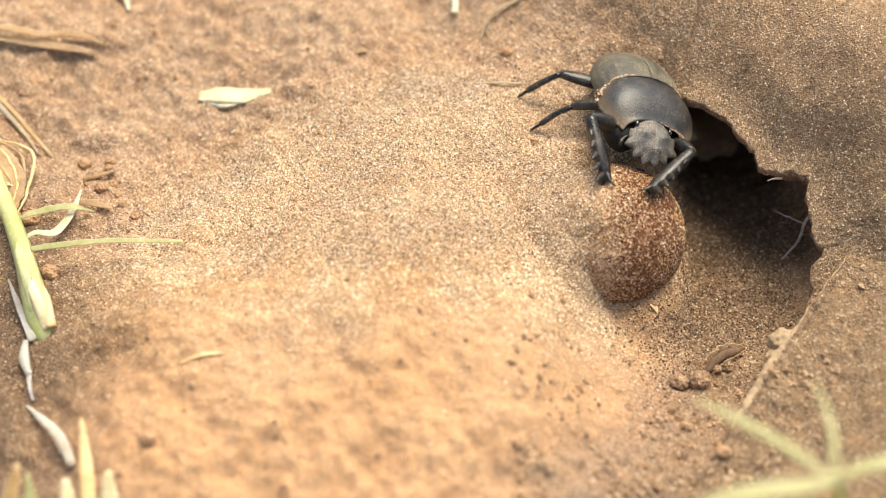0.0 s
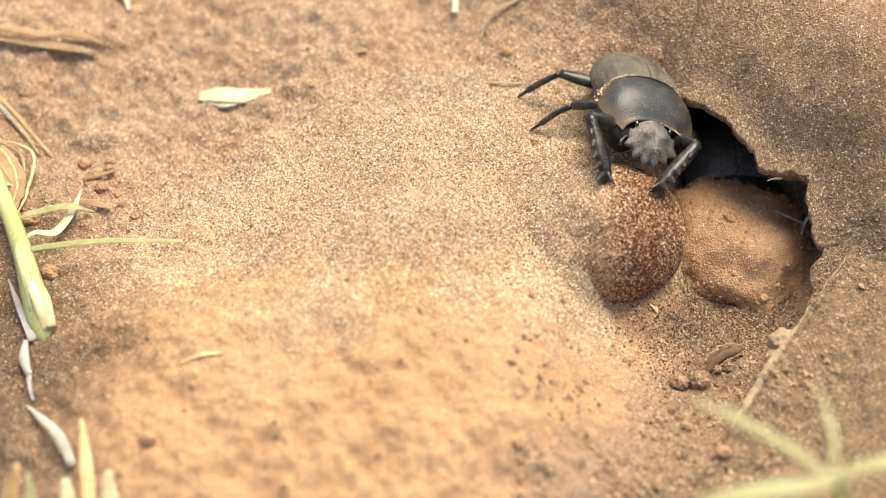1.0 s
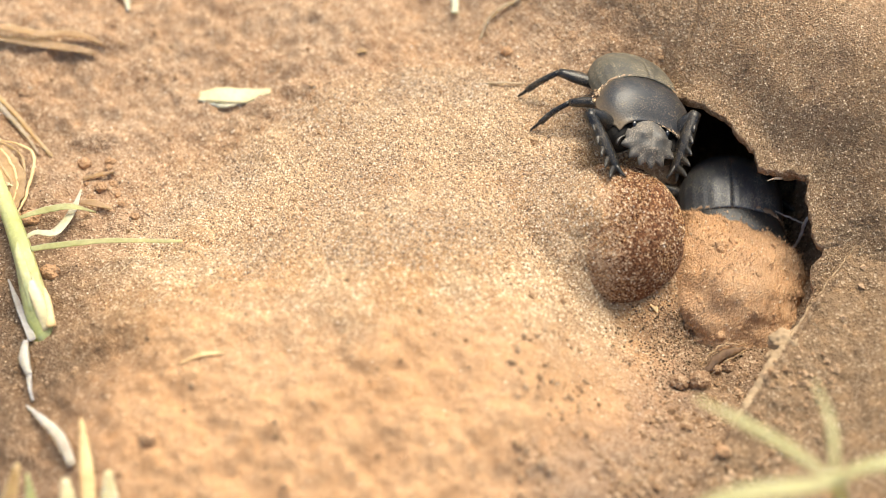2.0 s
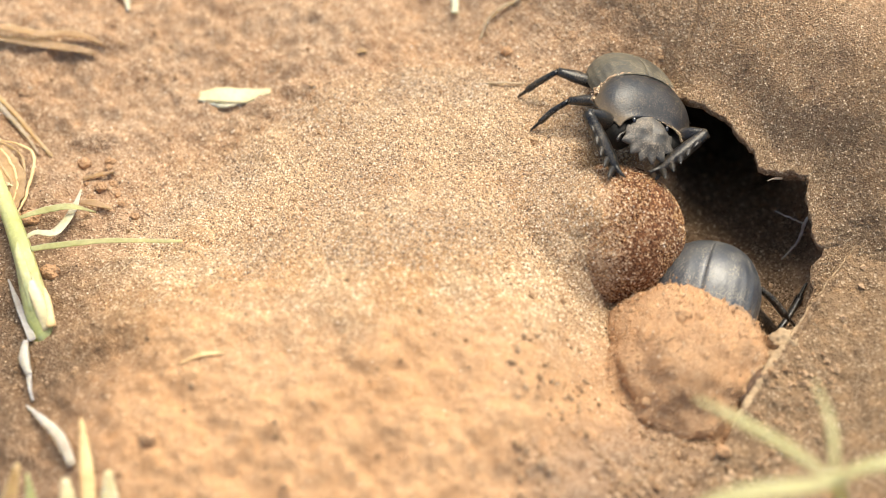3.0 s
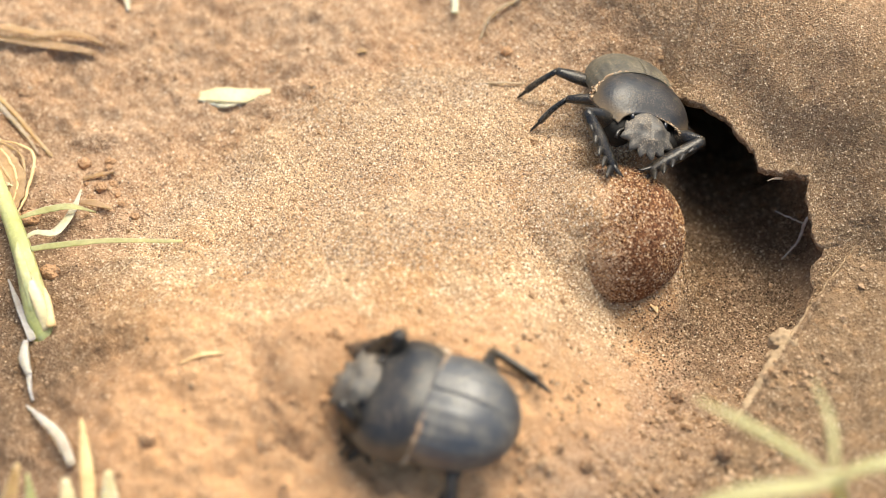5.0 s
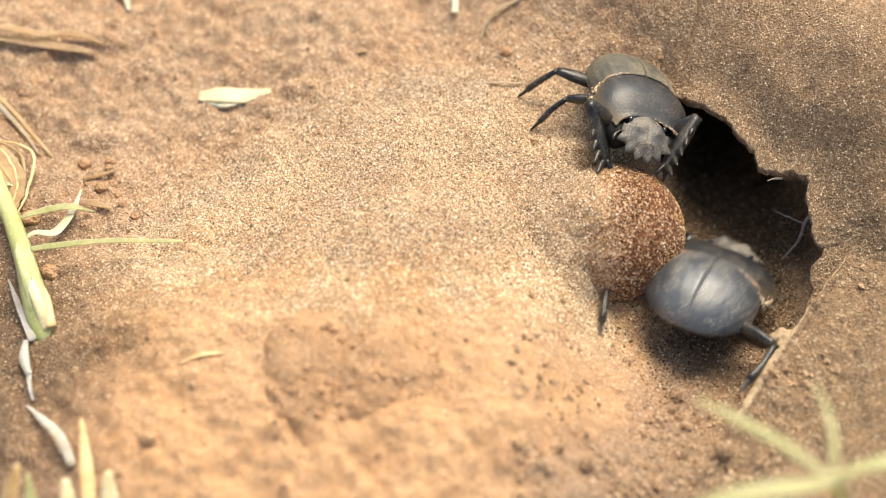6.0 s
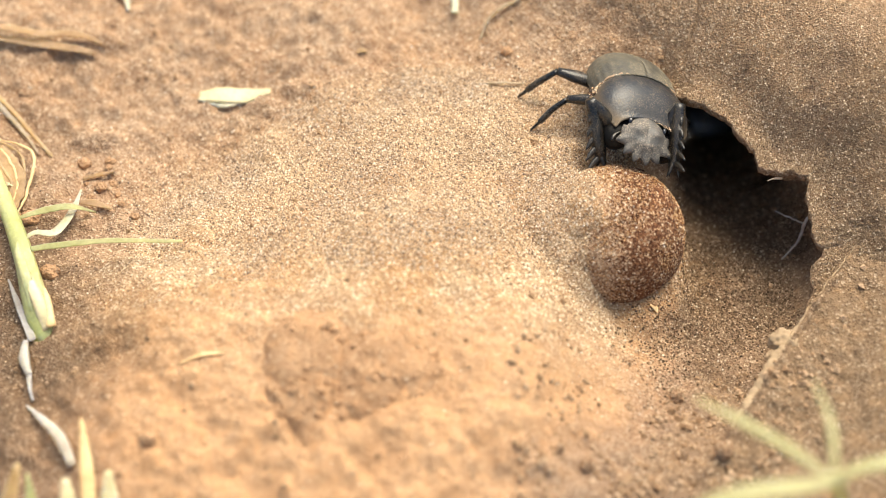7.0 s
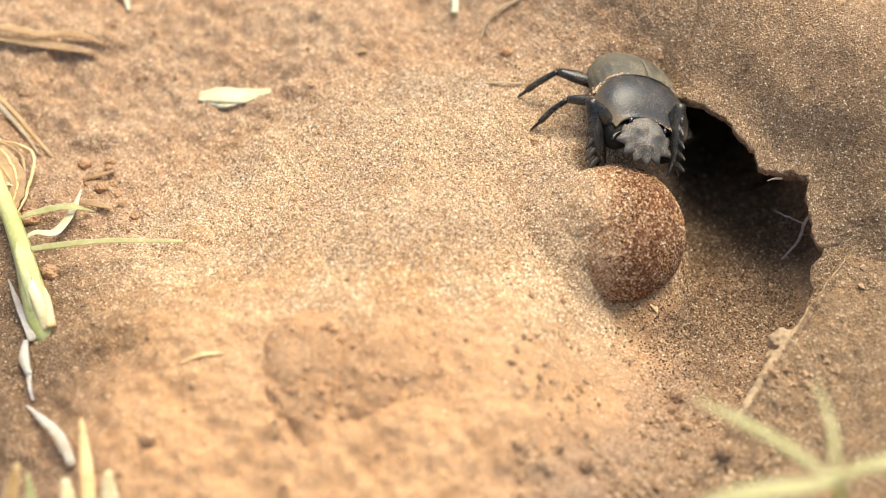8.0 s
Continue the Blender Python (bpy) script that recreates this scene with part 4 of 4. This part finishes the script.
moved_clods = [pebble(51.5, -33.2, 2.0, 21, "rounded tan clod of soil in the trench"), pebble(55.8, -32.8, 2.4, 22, "rounded tan clod of soil in the trench"),
               pebble(62.5, -27.3, 1.6, 23, "rounded tan clod of soil in the trench"), pebble(60.2, -28.6, 1.1, 24, "rounded tan clod of soil in the trench")]
pebble(73.2, -27.6, 3.0, 25, "pale crumbling clod on the edge of the trench", 0.3, LIP, 0.35).location.z = 0.0046
pebble(72.2, -31.6, 2.5, 26, "pale crumbling clod on the edge of the trench", 0.3, LIP, 0.35).location.z = 0.0038


def crust_edge():
    """The pale worn lip of the firm slab along the trench."""
    bm = bmesh.new()
    line = [((77.55 + 0.0016 * max(y + 46, 0) ** 2 + 0.519 * y) / 0.855, y) for y in (-2, -7, -12, -16, -20, -25, -30, -35, -40, -45, -50)]
    top = [Vector((x, y, max(base_z(x + 0.855 * d, y - 0.519 * d) for d in (-0.5, 0, 0.5, 1, 1.5)) - 0.4)) for x, y in line]
    loft(bm, top, [0.1, 0.25, 0.3, 0.35, 0.4, 0.5, 1.3, 2.2, 1.9, 1.4, 0.2], [0.1, 0.35, 0.4, 0.45, 0.5, 0.6, 1.2, 1.3, 1.1, 0.8, 0.3], count=160, sides=8, rough=0.5)
    tagged(part("crust_edge", bm, LIP), "pale dry crust along the edge of the trench", "soil crust", kind="structure")


crust_edge()
for k, (x, y, r) in enumerate(((58, -55.3, 1.6), (-94, 8, 2.2), (-87, -9, 2.2), (-60, -58, 1.6),
                               (-84, 27, 1.6), (-78, 27, 1.3), (-79, 18, 1.3), (-76.5, 20, 1.0), (-81, 15, 0.9), (-75, 16.5, 0.8), (-78, 24.5, 1.0), (-73.5, 12, 0.8), (-82.5, 19.5, 0.7),
                               (15, 52, 1.3), (-70, 8, 1.1), (46.8, -14.2, 0.9))):
    pebble(x, y, r, 40 + k, "small orange clod of dry soil", 0.45, LOOSE, 0.28)
leaf_scrap = new("leaf_scrap")
leaf_scrap.location = Vector((58, -28.5, base_z(58, -28.5))) * MM
tagged(leaf_scrap, "dry brown creased leaf scrap with pale rims", "leaf")
for name, pts, w, h, mat, fold in (("blade", [(-1, -1.5, 1.0), (2.6, 2.4, 2.0), (5.6, 4.2, 1.9), (9.0, 5.4, 1.0)], [1.2, 2.6, 2.4, 0.5], [0.3, 0.3, 0.3, 0.2], BROWN_LEAF, -0.7),
                                   ("rim", [(-1.6, 0.4, 1.3), (1.6, 3.8, 2.3), (4.8, 5.6, 2.2), (9.4, 6.0, 1.2)], [0.15, 0.28, 0.28, 0.15], [0.2, 0.35, 0.35, 0.2], STRAW, 0.0),
                                   ("rim", [(0.6, -1.6, 1.0), (3.8, 1.1, 1.6), (6.4, 3.0, 1.6), (9.2, 5.0, 1.0)], [0.15, 0.25, 0.22, 0.15], [0.2, 0.25, 0.25, 0.2], STRAW, 0.0)):
    bm = bmesh.new()
    loft(bm, pts, w, h, count=26, sides=8, fold=fold, rough=0.5)
    part(name, bm, mat, leaf_scrap)


# ---- loose grains and crumbs ----
def scatter(name, count, lo, hi, material, label, category, seed, region, keep, squash=0.8):
    """Many small uneven grains lying on the ground, one mesh."""
    rng = np.random.default_rng(seed)
    x, y = rng.uniform(region[0], region[1], count), rng.uniform(region[2], region[3], count)
    ok = keep(x, y, rng.random(count))
    return tagged(grains(name, x[ok], y[ok], ground_height(x[ok], y[ok]), lo, hi, material, rng, squash), label, category, kind="stuff")


def on_mound(x, y, u):
    loose = 1 - smooth(0.8, 1.25, np.hypot((x - 6) / 64, (y - 2) / 50) + 0.2 * value_noise(x, y, 17, 9))
    dug = smooth(4, 15, terrain(x, y) - ground_height(x, y) + 3 * value_noise(x, y, 6, 19))
    firm = smooth(76, 79, 0.855 * x - 0.519 * y)
    return u < (0.12 + 0.88 * loose) * (1 - 0.85 * dug) * (1 - 0.5 * smooth(44, 62, 0.855 * x - 0.519 * y)) * (1 - 0.85 * (1 - smooth(-32, -2, y + 12 * smooth(10, 42, x)))) * (1 - 0.8 * firm)


scatter("sand_grains", 90000, 0.12, 0.33, GRAIN, "loose pale and dark sand grains on the mound", "sand", 5, (-112, 112, -80, 88), on_mound)
scatter("sand_grains", 165000, 0.13, 0.3, GRAIN, "loose dry sand grains round the dung ball", "sand", 15, (-78, 58, -20, 50), lambda x, y, u: on_mound(x, y, u) & (u < 1 - smooth(0.75, 1.1, np.hypot((x + 8) / 68, (y - 14) / 36) + 0.2 * value_noise(x, y, 14, 23))))


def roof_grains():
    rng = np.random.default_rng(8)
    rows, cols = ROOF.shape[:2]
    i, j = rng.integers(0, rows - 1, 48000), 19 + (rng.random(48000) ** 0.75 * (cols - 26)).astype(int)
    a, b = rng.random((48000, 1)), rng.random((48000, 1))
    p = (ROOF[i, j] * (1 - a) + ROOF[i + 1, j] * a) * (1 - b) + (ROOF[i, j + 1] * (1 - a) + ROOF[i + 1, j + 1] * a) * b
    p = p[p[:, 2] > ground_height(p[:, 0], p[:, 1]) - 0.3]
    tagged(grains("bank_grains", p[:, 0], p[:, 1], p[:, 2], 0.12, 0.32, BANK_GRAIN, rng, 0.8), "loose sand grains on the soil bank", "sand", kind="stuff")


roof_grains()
scatter("soil_crumbs", 800, 0.35, 1.0, CRUMB, "small crumbs of orange soil", "soil crumbs", 6, (-112, 112, -80, 88), lambda x, y, u: u < 0.3 + 0.7 * smooth(0.9, 1.4, np.hypot((x - 6) / 60, (y - 6) / 46)), 0.75)

scatter("soil_crumbs", 2600, 0.2, 1.1, CRUMB, "crumbled soil strewn before the trench", "soil crumbs", 26, (14, 84, -76, -30), lambda x, y, u: (u < 0.9 * np.clip(0.45 + value_noise(x, y, 9, 27), 0, 1)) & (0.855 * x - 0.519 * y < 92), 0.75)
scatter("trench_crumbs", 21000, 0.12, 0.36, DARK_CRUMB, "dark crumbs of soil in the trench", "soil crumbs", 7, (34, 80, -56, 12), lambda x, y, u: (u < smooth(36, 58, x + 5 * value_noise(x, y, 6, 21))) & (0.855 * x - 0.519 * y < 76.3) & (dig(x, y) < terrain(x, y) - 5 - 9 * u), 0.8)


# ---- what moves ----
def key_legs(legs, body_at, size, feet):
    """Key each leg: feet(kind, side) gives rows of seconds, foot and knee in the beetle's space or, if in_world, in the world."""
    for kind, side, hip, a, b, thigh, shin in legs:
        rows, in_world = feet(kind, side)
        up, low = [], []
        for t, p in rows:
            foot, knee = Vector(p[:3]), Vector(p[3:])
            if in_world:
                back = body_at(t).inverted()
                foot, knee = (back @ (foot * MM)) * (1000 / size), (back @ (knee * MM)) * (1000 / size)
            m, n = leg_poses(hip, a, b, foot, knee - hip)
            up.append((t, m)), low.append((t, n))
        walk(thigh, up)
        walk(shin, low)


def between(rows, t):
    """The row at t, by straight lines between the rows."""
    ts = [r[0] for r in rows]
    return [float(np.interp(t, ts, [r[k] for r in rows])) for k in range(1, len(rows[0]))]


# seconds, place in millimetres, turns in degrees
GUARD = [(0.0, 43.1, 27.0, 12.7, 21.1, -25.2, 181.9), (0.9, 43.1, 27.0, 12.7, 21.1, -25.2, 181.9), (1.1, 42.9, 26.9, 12.7, 21.0, -25.2, 181.9), (1.5, 42.6, 26.9, 12.7, 20.9, -25.2, 181.7),
         (3.0, 42.4, 27.3, 12.7, 23.5, -25.0, 181.5), (3.5, 42.1, 27.8, 12.7, 27.6, -25.0, 181.2), (4.0, 42.3, 27.8, 12.7, 27.2, -24.6, 181.4), (4.5, 42.2, 27.7, 12.7, 26.7, -24.5, 181.2),
         (6.0, 42.0, 27.1, 12.8, 24.5, -24.2, 179.7), (6.5, 42.1, 27.1, 12.8, 22.8, -24.0, 179.2), (7.0, 42.1, 27.1, 12.8, 23.0, -24.0, 179.4), (8.0, 42.2, 27.1, 12.8, 23.2, -24.0, 179.4)]
# seconds, place in millimetres, pitch, roll, heading
DIGGER = [(0.00, 64.0, 74.0, -37.0, -14, 0, 268), (0.40, 66.0, 64.0, -33.5, -14, 0, 268), (0.65, 68.0, 40.0, -25.0, -12, 0, 270), (0.90, 69.5, 29.5, -20.5, -9, 0, 271), (1.20, 69.5, 25.5, -19.0, -8, 0, 271), (1.70, 68.6, 22.0, -17.5, -8, 0, 269),
          (2.30, 64.5, 1.5, -9.5, -3, 4, 264), (2.80, 60.2, -13.5, -6.2, -2, 6, 257), (3.00, 57.5, -17.5, -4.9, -9, 6, 254), (3.20, 54.5, -22.1, -3.6, -15, 5, 250), (3.50, 49.6, -33.0, -0.1, -22, 3, 250), (3.70, 45.5, -40.0, 2.6, -18, 4, 238),
          (4.00, 37.9, -47.6, 6.6, -13, 5, 220), (4.20, 31.5, -51.2, 11.0, -10, 0, 205), (4.50, 19.1, -56.0, 16.6, -7, -5, 187), (4.70, 5.8, -58.2, 18.3, -3, -5, 185), (4.95, -3.0, -57.0, 20.0, 0, -3, 172),
          (5.20, 5.0, -52.0, 22.0, 2, 0, 118), (5.50, 33.5, -38.5, 9.0, -10, 3, 58), (5.80, 53.9, -24.6, -0.9, -19, 1, 52), (6.00, 58.4, -12.8, -3.6, -23, -1, 63), (6.20, 68.3, 0.1, -7.2, -17, 1, 56),
          (6.35, 69.3, 11.0, -9.4, -15, 1, 70), (6.50, 69.7, 20.4, -11.9, -20, 0, 85), (6.60, 69.0, 30.0, -16.0, -16, 0, 90), (6.70, 67.8, 41.0, -20.5, -15, 0, 94), (6.90, 66.0, 60.0, -32.0, -18, 0, 96), (7.20, 63.0, 80.0, -39.5, -16, 0, 98), (8.00, 62.0, 84.0, -41.0, -16, 0, 98)]


def guard_at(t):
    x, y, z, rx, ry, rz = between(GUARD, t)
    return pose(x * MM, y * MM, z * MM, rx, ry, rz)


def digger_at(t):
    x, y, z, pitch, roll, heading = between(DIGGER, t)
    return pose(x * MM, y * MM, z * MM, pitch, roll, heading - 90)


TIMES = [0.0, 0.5, 0.9, 1.1, 1.3, 1.5, 1.7, 2.2, 2.8, 3.0, 3.2, 3.5, 3.8, 4.0, 4.2, 4.5, 4.7, 5.2, 5.8, 6.0, 6.2, 6.5, 7.0, 7.5, 8.0]
# front feet on the ball: seconds, foot and knee
FRONT = {1: [(0.0, 36.0, 4.3, 20.4, 32.1, 16.2, 26.3), (1.0, 36.0, 4.3, 20.4, 32.1, 16.2, 26.3), (1.3, 38.5, 7.6, 19.4, 32.1, 16.1, 26.8), (2.8, 38.7, 7.6, 19.4, 32.1, 16.0, 26.6), (3.2, 37.9, 6.1, 20.0, 32.0, 15.2, 26.1),
             (4.6, 37.9, 6.3, 20.0, 32.0, 15.4, 26.2), (5.8, 37.4, 8.5, 18.8, 31.8, 16.8, 27.0), (6.2, 35.5, 13.0, 15.6, 31.2, 19.8, 28.2), (8.0, 35.5, 13.2, 15.4, 31.2, 19.8, 28.2)],
         -1: [(0.0, 44.9, 1.9, 19.4, 56.3, 12.2, 20.6), (1.0, 44.9, 1.9, 19.4, 56.3, 12.2, 20.6), (1.2, 50.6, 10.4, 14.6, 57.0, 14.2, 20.5), (1.4, 49.8, 8.8, 15.4, 56.4, 14.0, 20.5), (1.7, 51.6, 11.0, 14.3, 57.0, 14.2, 20.5), (2.8, 50.0, 10.4, 15.2, 56.4, 14.0, 20.0),
              (3.2, 44.4, 8.2, 17.7, 55.3, 13.9, 18.7), (4.6, 44.6, 8.4, 17.6, 55.3, 13.9, 18.7), (5.8, 46.0, 8.8, 17.0, 55.3, 14.0, 20.0), (6.2, 51.2, 11.6, 14.4, 54.8, 14.7, 22.5), (8.0, 51.2, 11.6, 14.4, 54.8, 14.7, 22.5)]}


def guard_feet(kind, side):
    if kind == "front_leg":
        return [(t, between(FRONT[side], t)) for t in TIMES], True
    spots = {("middle_leg", 1): (19.9, 25.9, 10.5, 29.1, 29.9, 16.8), ("hind_leg", 1): (17.2, 36.5, 9.8, 26.7, 36.4, 18.8), ("middle_leg", -1): (50.0, 22.0, 4.0, 54, 25, 3), ("hind_leg", -1): (48.0, 34.0, 3.0, 52, 36, 4)}
    return [(t, spots[kind, side]) for t in TIMES], True


STRIDE = {"front_leg": (7.0, 12.0, -2.0, 0.0), "middle_leg": (16.5, -4.5, -1.5, 0.5), "hind_leg": (14.0, -21.0, -1.5, 0.0)}


# the digger's feet while it braces against the soil: seconds, foot
BRACED = {("middle_leg", -1): [(2.8, -16.5, -4.5, -2.5), (3.0, -17.0, -4.5, -2.5), (3.5, -24.5, -4.5, 4.4), (4.0, -18.5, -13.5, -5.0), (4.5, -12.0, -17.0, -9.0), (4.9, -14.0, -10.0, -4.0)],
          ("middle_leg", 1): [(2.8, 12.5, -5.0, -3.0), (3.0, 12.5, -6.0, -3.0), (3.5, 14.4, -8.5, -2.0), (4.0, 18.6, -5.2, 3.0), (4.5, 17.5, 1.5, 1.0), (4.9, 16.5, -4.0, -1.0)],
          ("hind_leg", -1): [(2.8, -17.0, -15.0, -5.0), (3.0, -17.5, -15.0, -5.0), (3.3, -6.0, -11.0, -6.0), (4.5, -6.0, -11.0, -6.5), (4.9, -12.0, -18.0, -3.0)],
          ("hind_leg", 1): [(2.8, 6.0, -11.0, -6.0), (4.5, 6.0, -11.0, -6.5), (4.9, 12.0, -18.0, -3.0)]}


def digger_feet(kind, side):
    x, y, z, shift = STRIDE[kind]
    braced = BRACED.get((kind, side))
    rows = []
    for k in range(81):
        t = k / 10
        a = 2 * math.pi * (2.3 * t + shift + (0.5 if side > 0 else 0))
        s = 0.0 if t < 0.4 or t > 7.0 else 1.0
        foot = (side * (x + 0.6 * s * math.sin(a)), y + 3.2 * s * math.cos(a), z + 1.6 * s * max(0, math.sin(a)))
        knee = {"front_leg": (side * (x + 1), (y + 14) * 0.5, 4.5), "middle_leg": (side * 11.0, -13.0, 1.5), "hind_leg": (side * (x + 1), y * 0.4 - 1, 4.5)}[kind]
        if braced:
            # eased in and out of the bracing
            w = float(smooth(2.4, 2.9, t) * (1 - smooth(4.8, 5.2, t)))
            push = between(braced, t)
            bend = (side * 12.0, -12.0, 2.0) if kind == "middle_leg" else (side * 5.0, 6.0, 1.0)
            foot = tuple(p * (1 - w) + q * w for p, q in zip(foot, push))
            knee = tuple(p * (1 - w) + q * w for p, q in zip(knee, bend))
        rows.append((t, (*foot, *knee)))
    return rows, False


# the middle of the heap of soil: seconds, place, how far it has spread
HEAP = [(0.0, 65.0, 56.0, -38.0, 0.3), (0.4, 66.5, 44.0, -33.0, 0.3), (0.55, 67.5, 24.0, -24.0, 0.4), (0.7, 67.2, 14.5, -19.0, 0.6), (0.9, 68.4, 10.5, -16.2, 0.8), (1.2, 68.3, 7.0, -14.8, 0.9), (1.7, 67.2, 4.0, -13.6, 0.9), (2.3, 61.5, -12.0, -8.5, 0.9), (2.8, 56.2, -23.0, -3.5, 1.0),
        (3.0, 52.6, -29.0, -1.8, 1.0), (3.2, 49.0, -35.5, 0.0, 1.0), (3.5, 42.5, -46.0, 5.5, 1.1), (3.7, 36.3, -51.0, 9.0, 1.1), (4.0, 22.5, -59.5, 12.5, 1.1), (4.2, 17.0, -60.4, 16.0, 1.1), (4.5, 6.0, -59.6, 20.0, 1.1), (4.7, -7.0, -58.5, 20.4, 1.1)]
SPREAD = [(0, 0, 0), (-11, -7, -4.5), (5, -13, -5)]
# where they are left: x, y, z in millimetres
LEFT_AT = [(-25, -37, 6.4), (-29, -46, 8.6), (-13, -41, 11.6)]


def heap_rows(k):
    rows = []
    for t, x, y, z, wide in HEAP:
        dx, dy, dz = SPREAD[k]
        rows.append((t, pose((x + dx * wide) * MM, (y + dy * wide) * MM, (z + dz) * MM, 0, 0, -25 * min(t, 4.7))))
    end = pose(*(v * MM for v in LEFT_AT[k]), 0, 0, -125)
    return rows + [(5.1, end), (8.0, end)]


def motions():
    walk(guard, [(r[0], guard_at(r[0])) for r in GUARD])
    key_legs(guard_legs, guard_at, GUARD_SIZE, guard_feet)
    yaw = [(0.0, 0), (1.0, 0), (1.5, -2), (3.0, 0), (3.5, 0), (4.0, 4), (4.5, 2), (5.8, -2), (6.5, -6), (7.0, -5), (8.0, -5)]
    walk(guard_head, [(t, pose(0.0010, 0.0142, 0.0035, -43, 0, a)) for t, a in yaw])
    walk(digger, [(r[0], digger_at(r[0])) for r in DIGGER])
    key_legs(digger_legs, digger_at, DIGGER_SIZE, digger_feet)
    walk(digger_head, [(0.0, pose(0, 0.0125, 0.0055, -33, 0, 0)), (8.0, pose(0, 0.0125, 0.0055, -33, 0, 0))])
    for k, ob in enumerate(lumps):
        walk(ob, heap_rows(k))
    # the leaf scrap is kicked on to the edge of the trench, the clods are pushed away with the soil
    p = leaf_scrap.location * 1000
    a, b = pose(p.x * MM, p.y * MM, p.z * MM), pose(0.0685, -0.0440, 0.0015, 0, 0, 25)
    walk(leaf_scrap, [(0.0, a), (2.4, a), (3.0, pose(0.064, -0.041, 0.004, 20, 10, 15)), (3.6, b), (8.0, b)])
    for k, ob in enumerate(moved_clods):
        q = ob.location.copy()
        end = Vector(((0.0507, -0.0372, 0), (0.0585, -0.0550, 0), (0.0300, -0.0600, 0), (0.0240, -0.0580, 0))[k])
        end.z = base_z(end.x * 1000, end.y * 1000) * MM + 0.0006
        mid = q.lerp(end, 0.4)
        mid.z = base_z(mid.x * 1000, mid.y * 1000) * MM + 0.001
        walk(ob, [(0.0, pose(*q)), (2.3, pose(*q)), (3.0, pose(*mid, 40, 20, 30)), (3.7, pose(*end, 80, 40, 60)), (8.0, pose(*end, 80, 40, 60))])


motions()
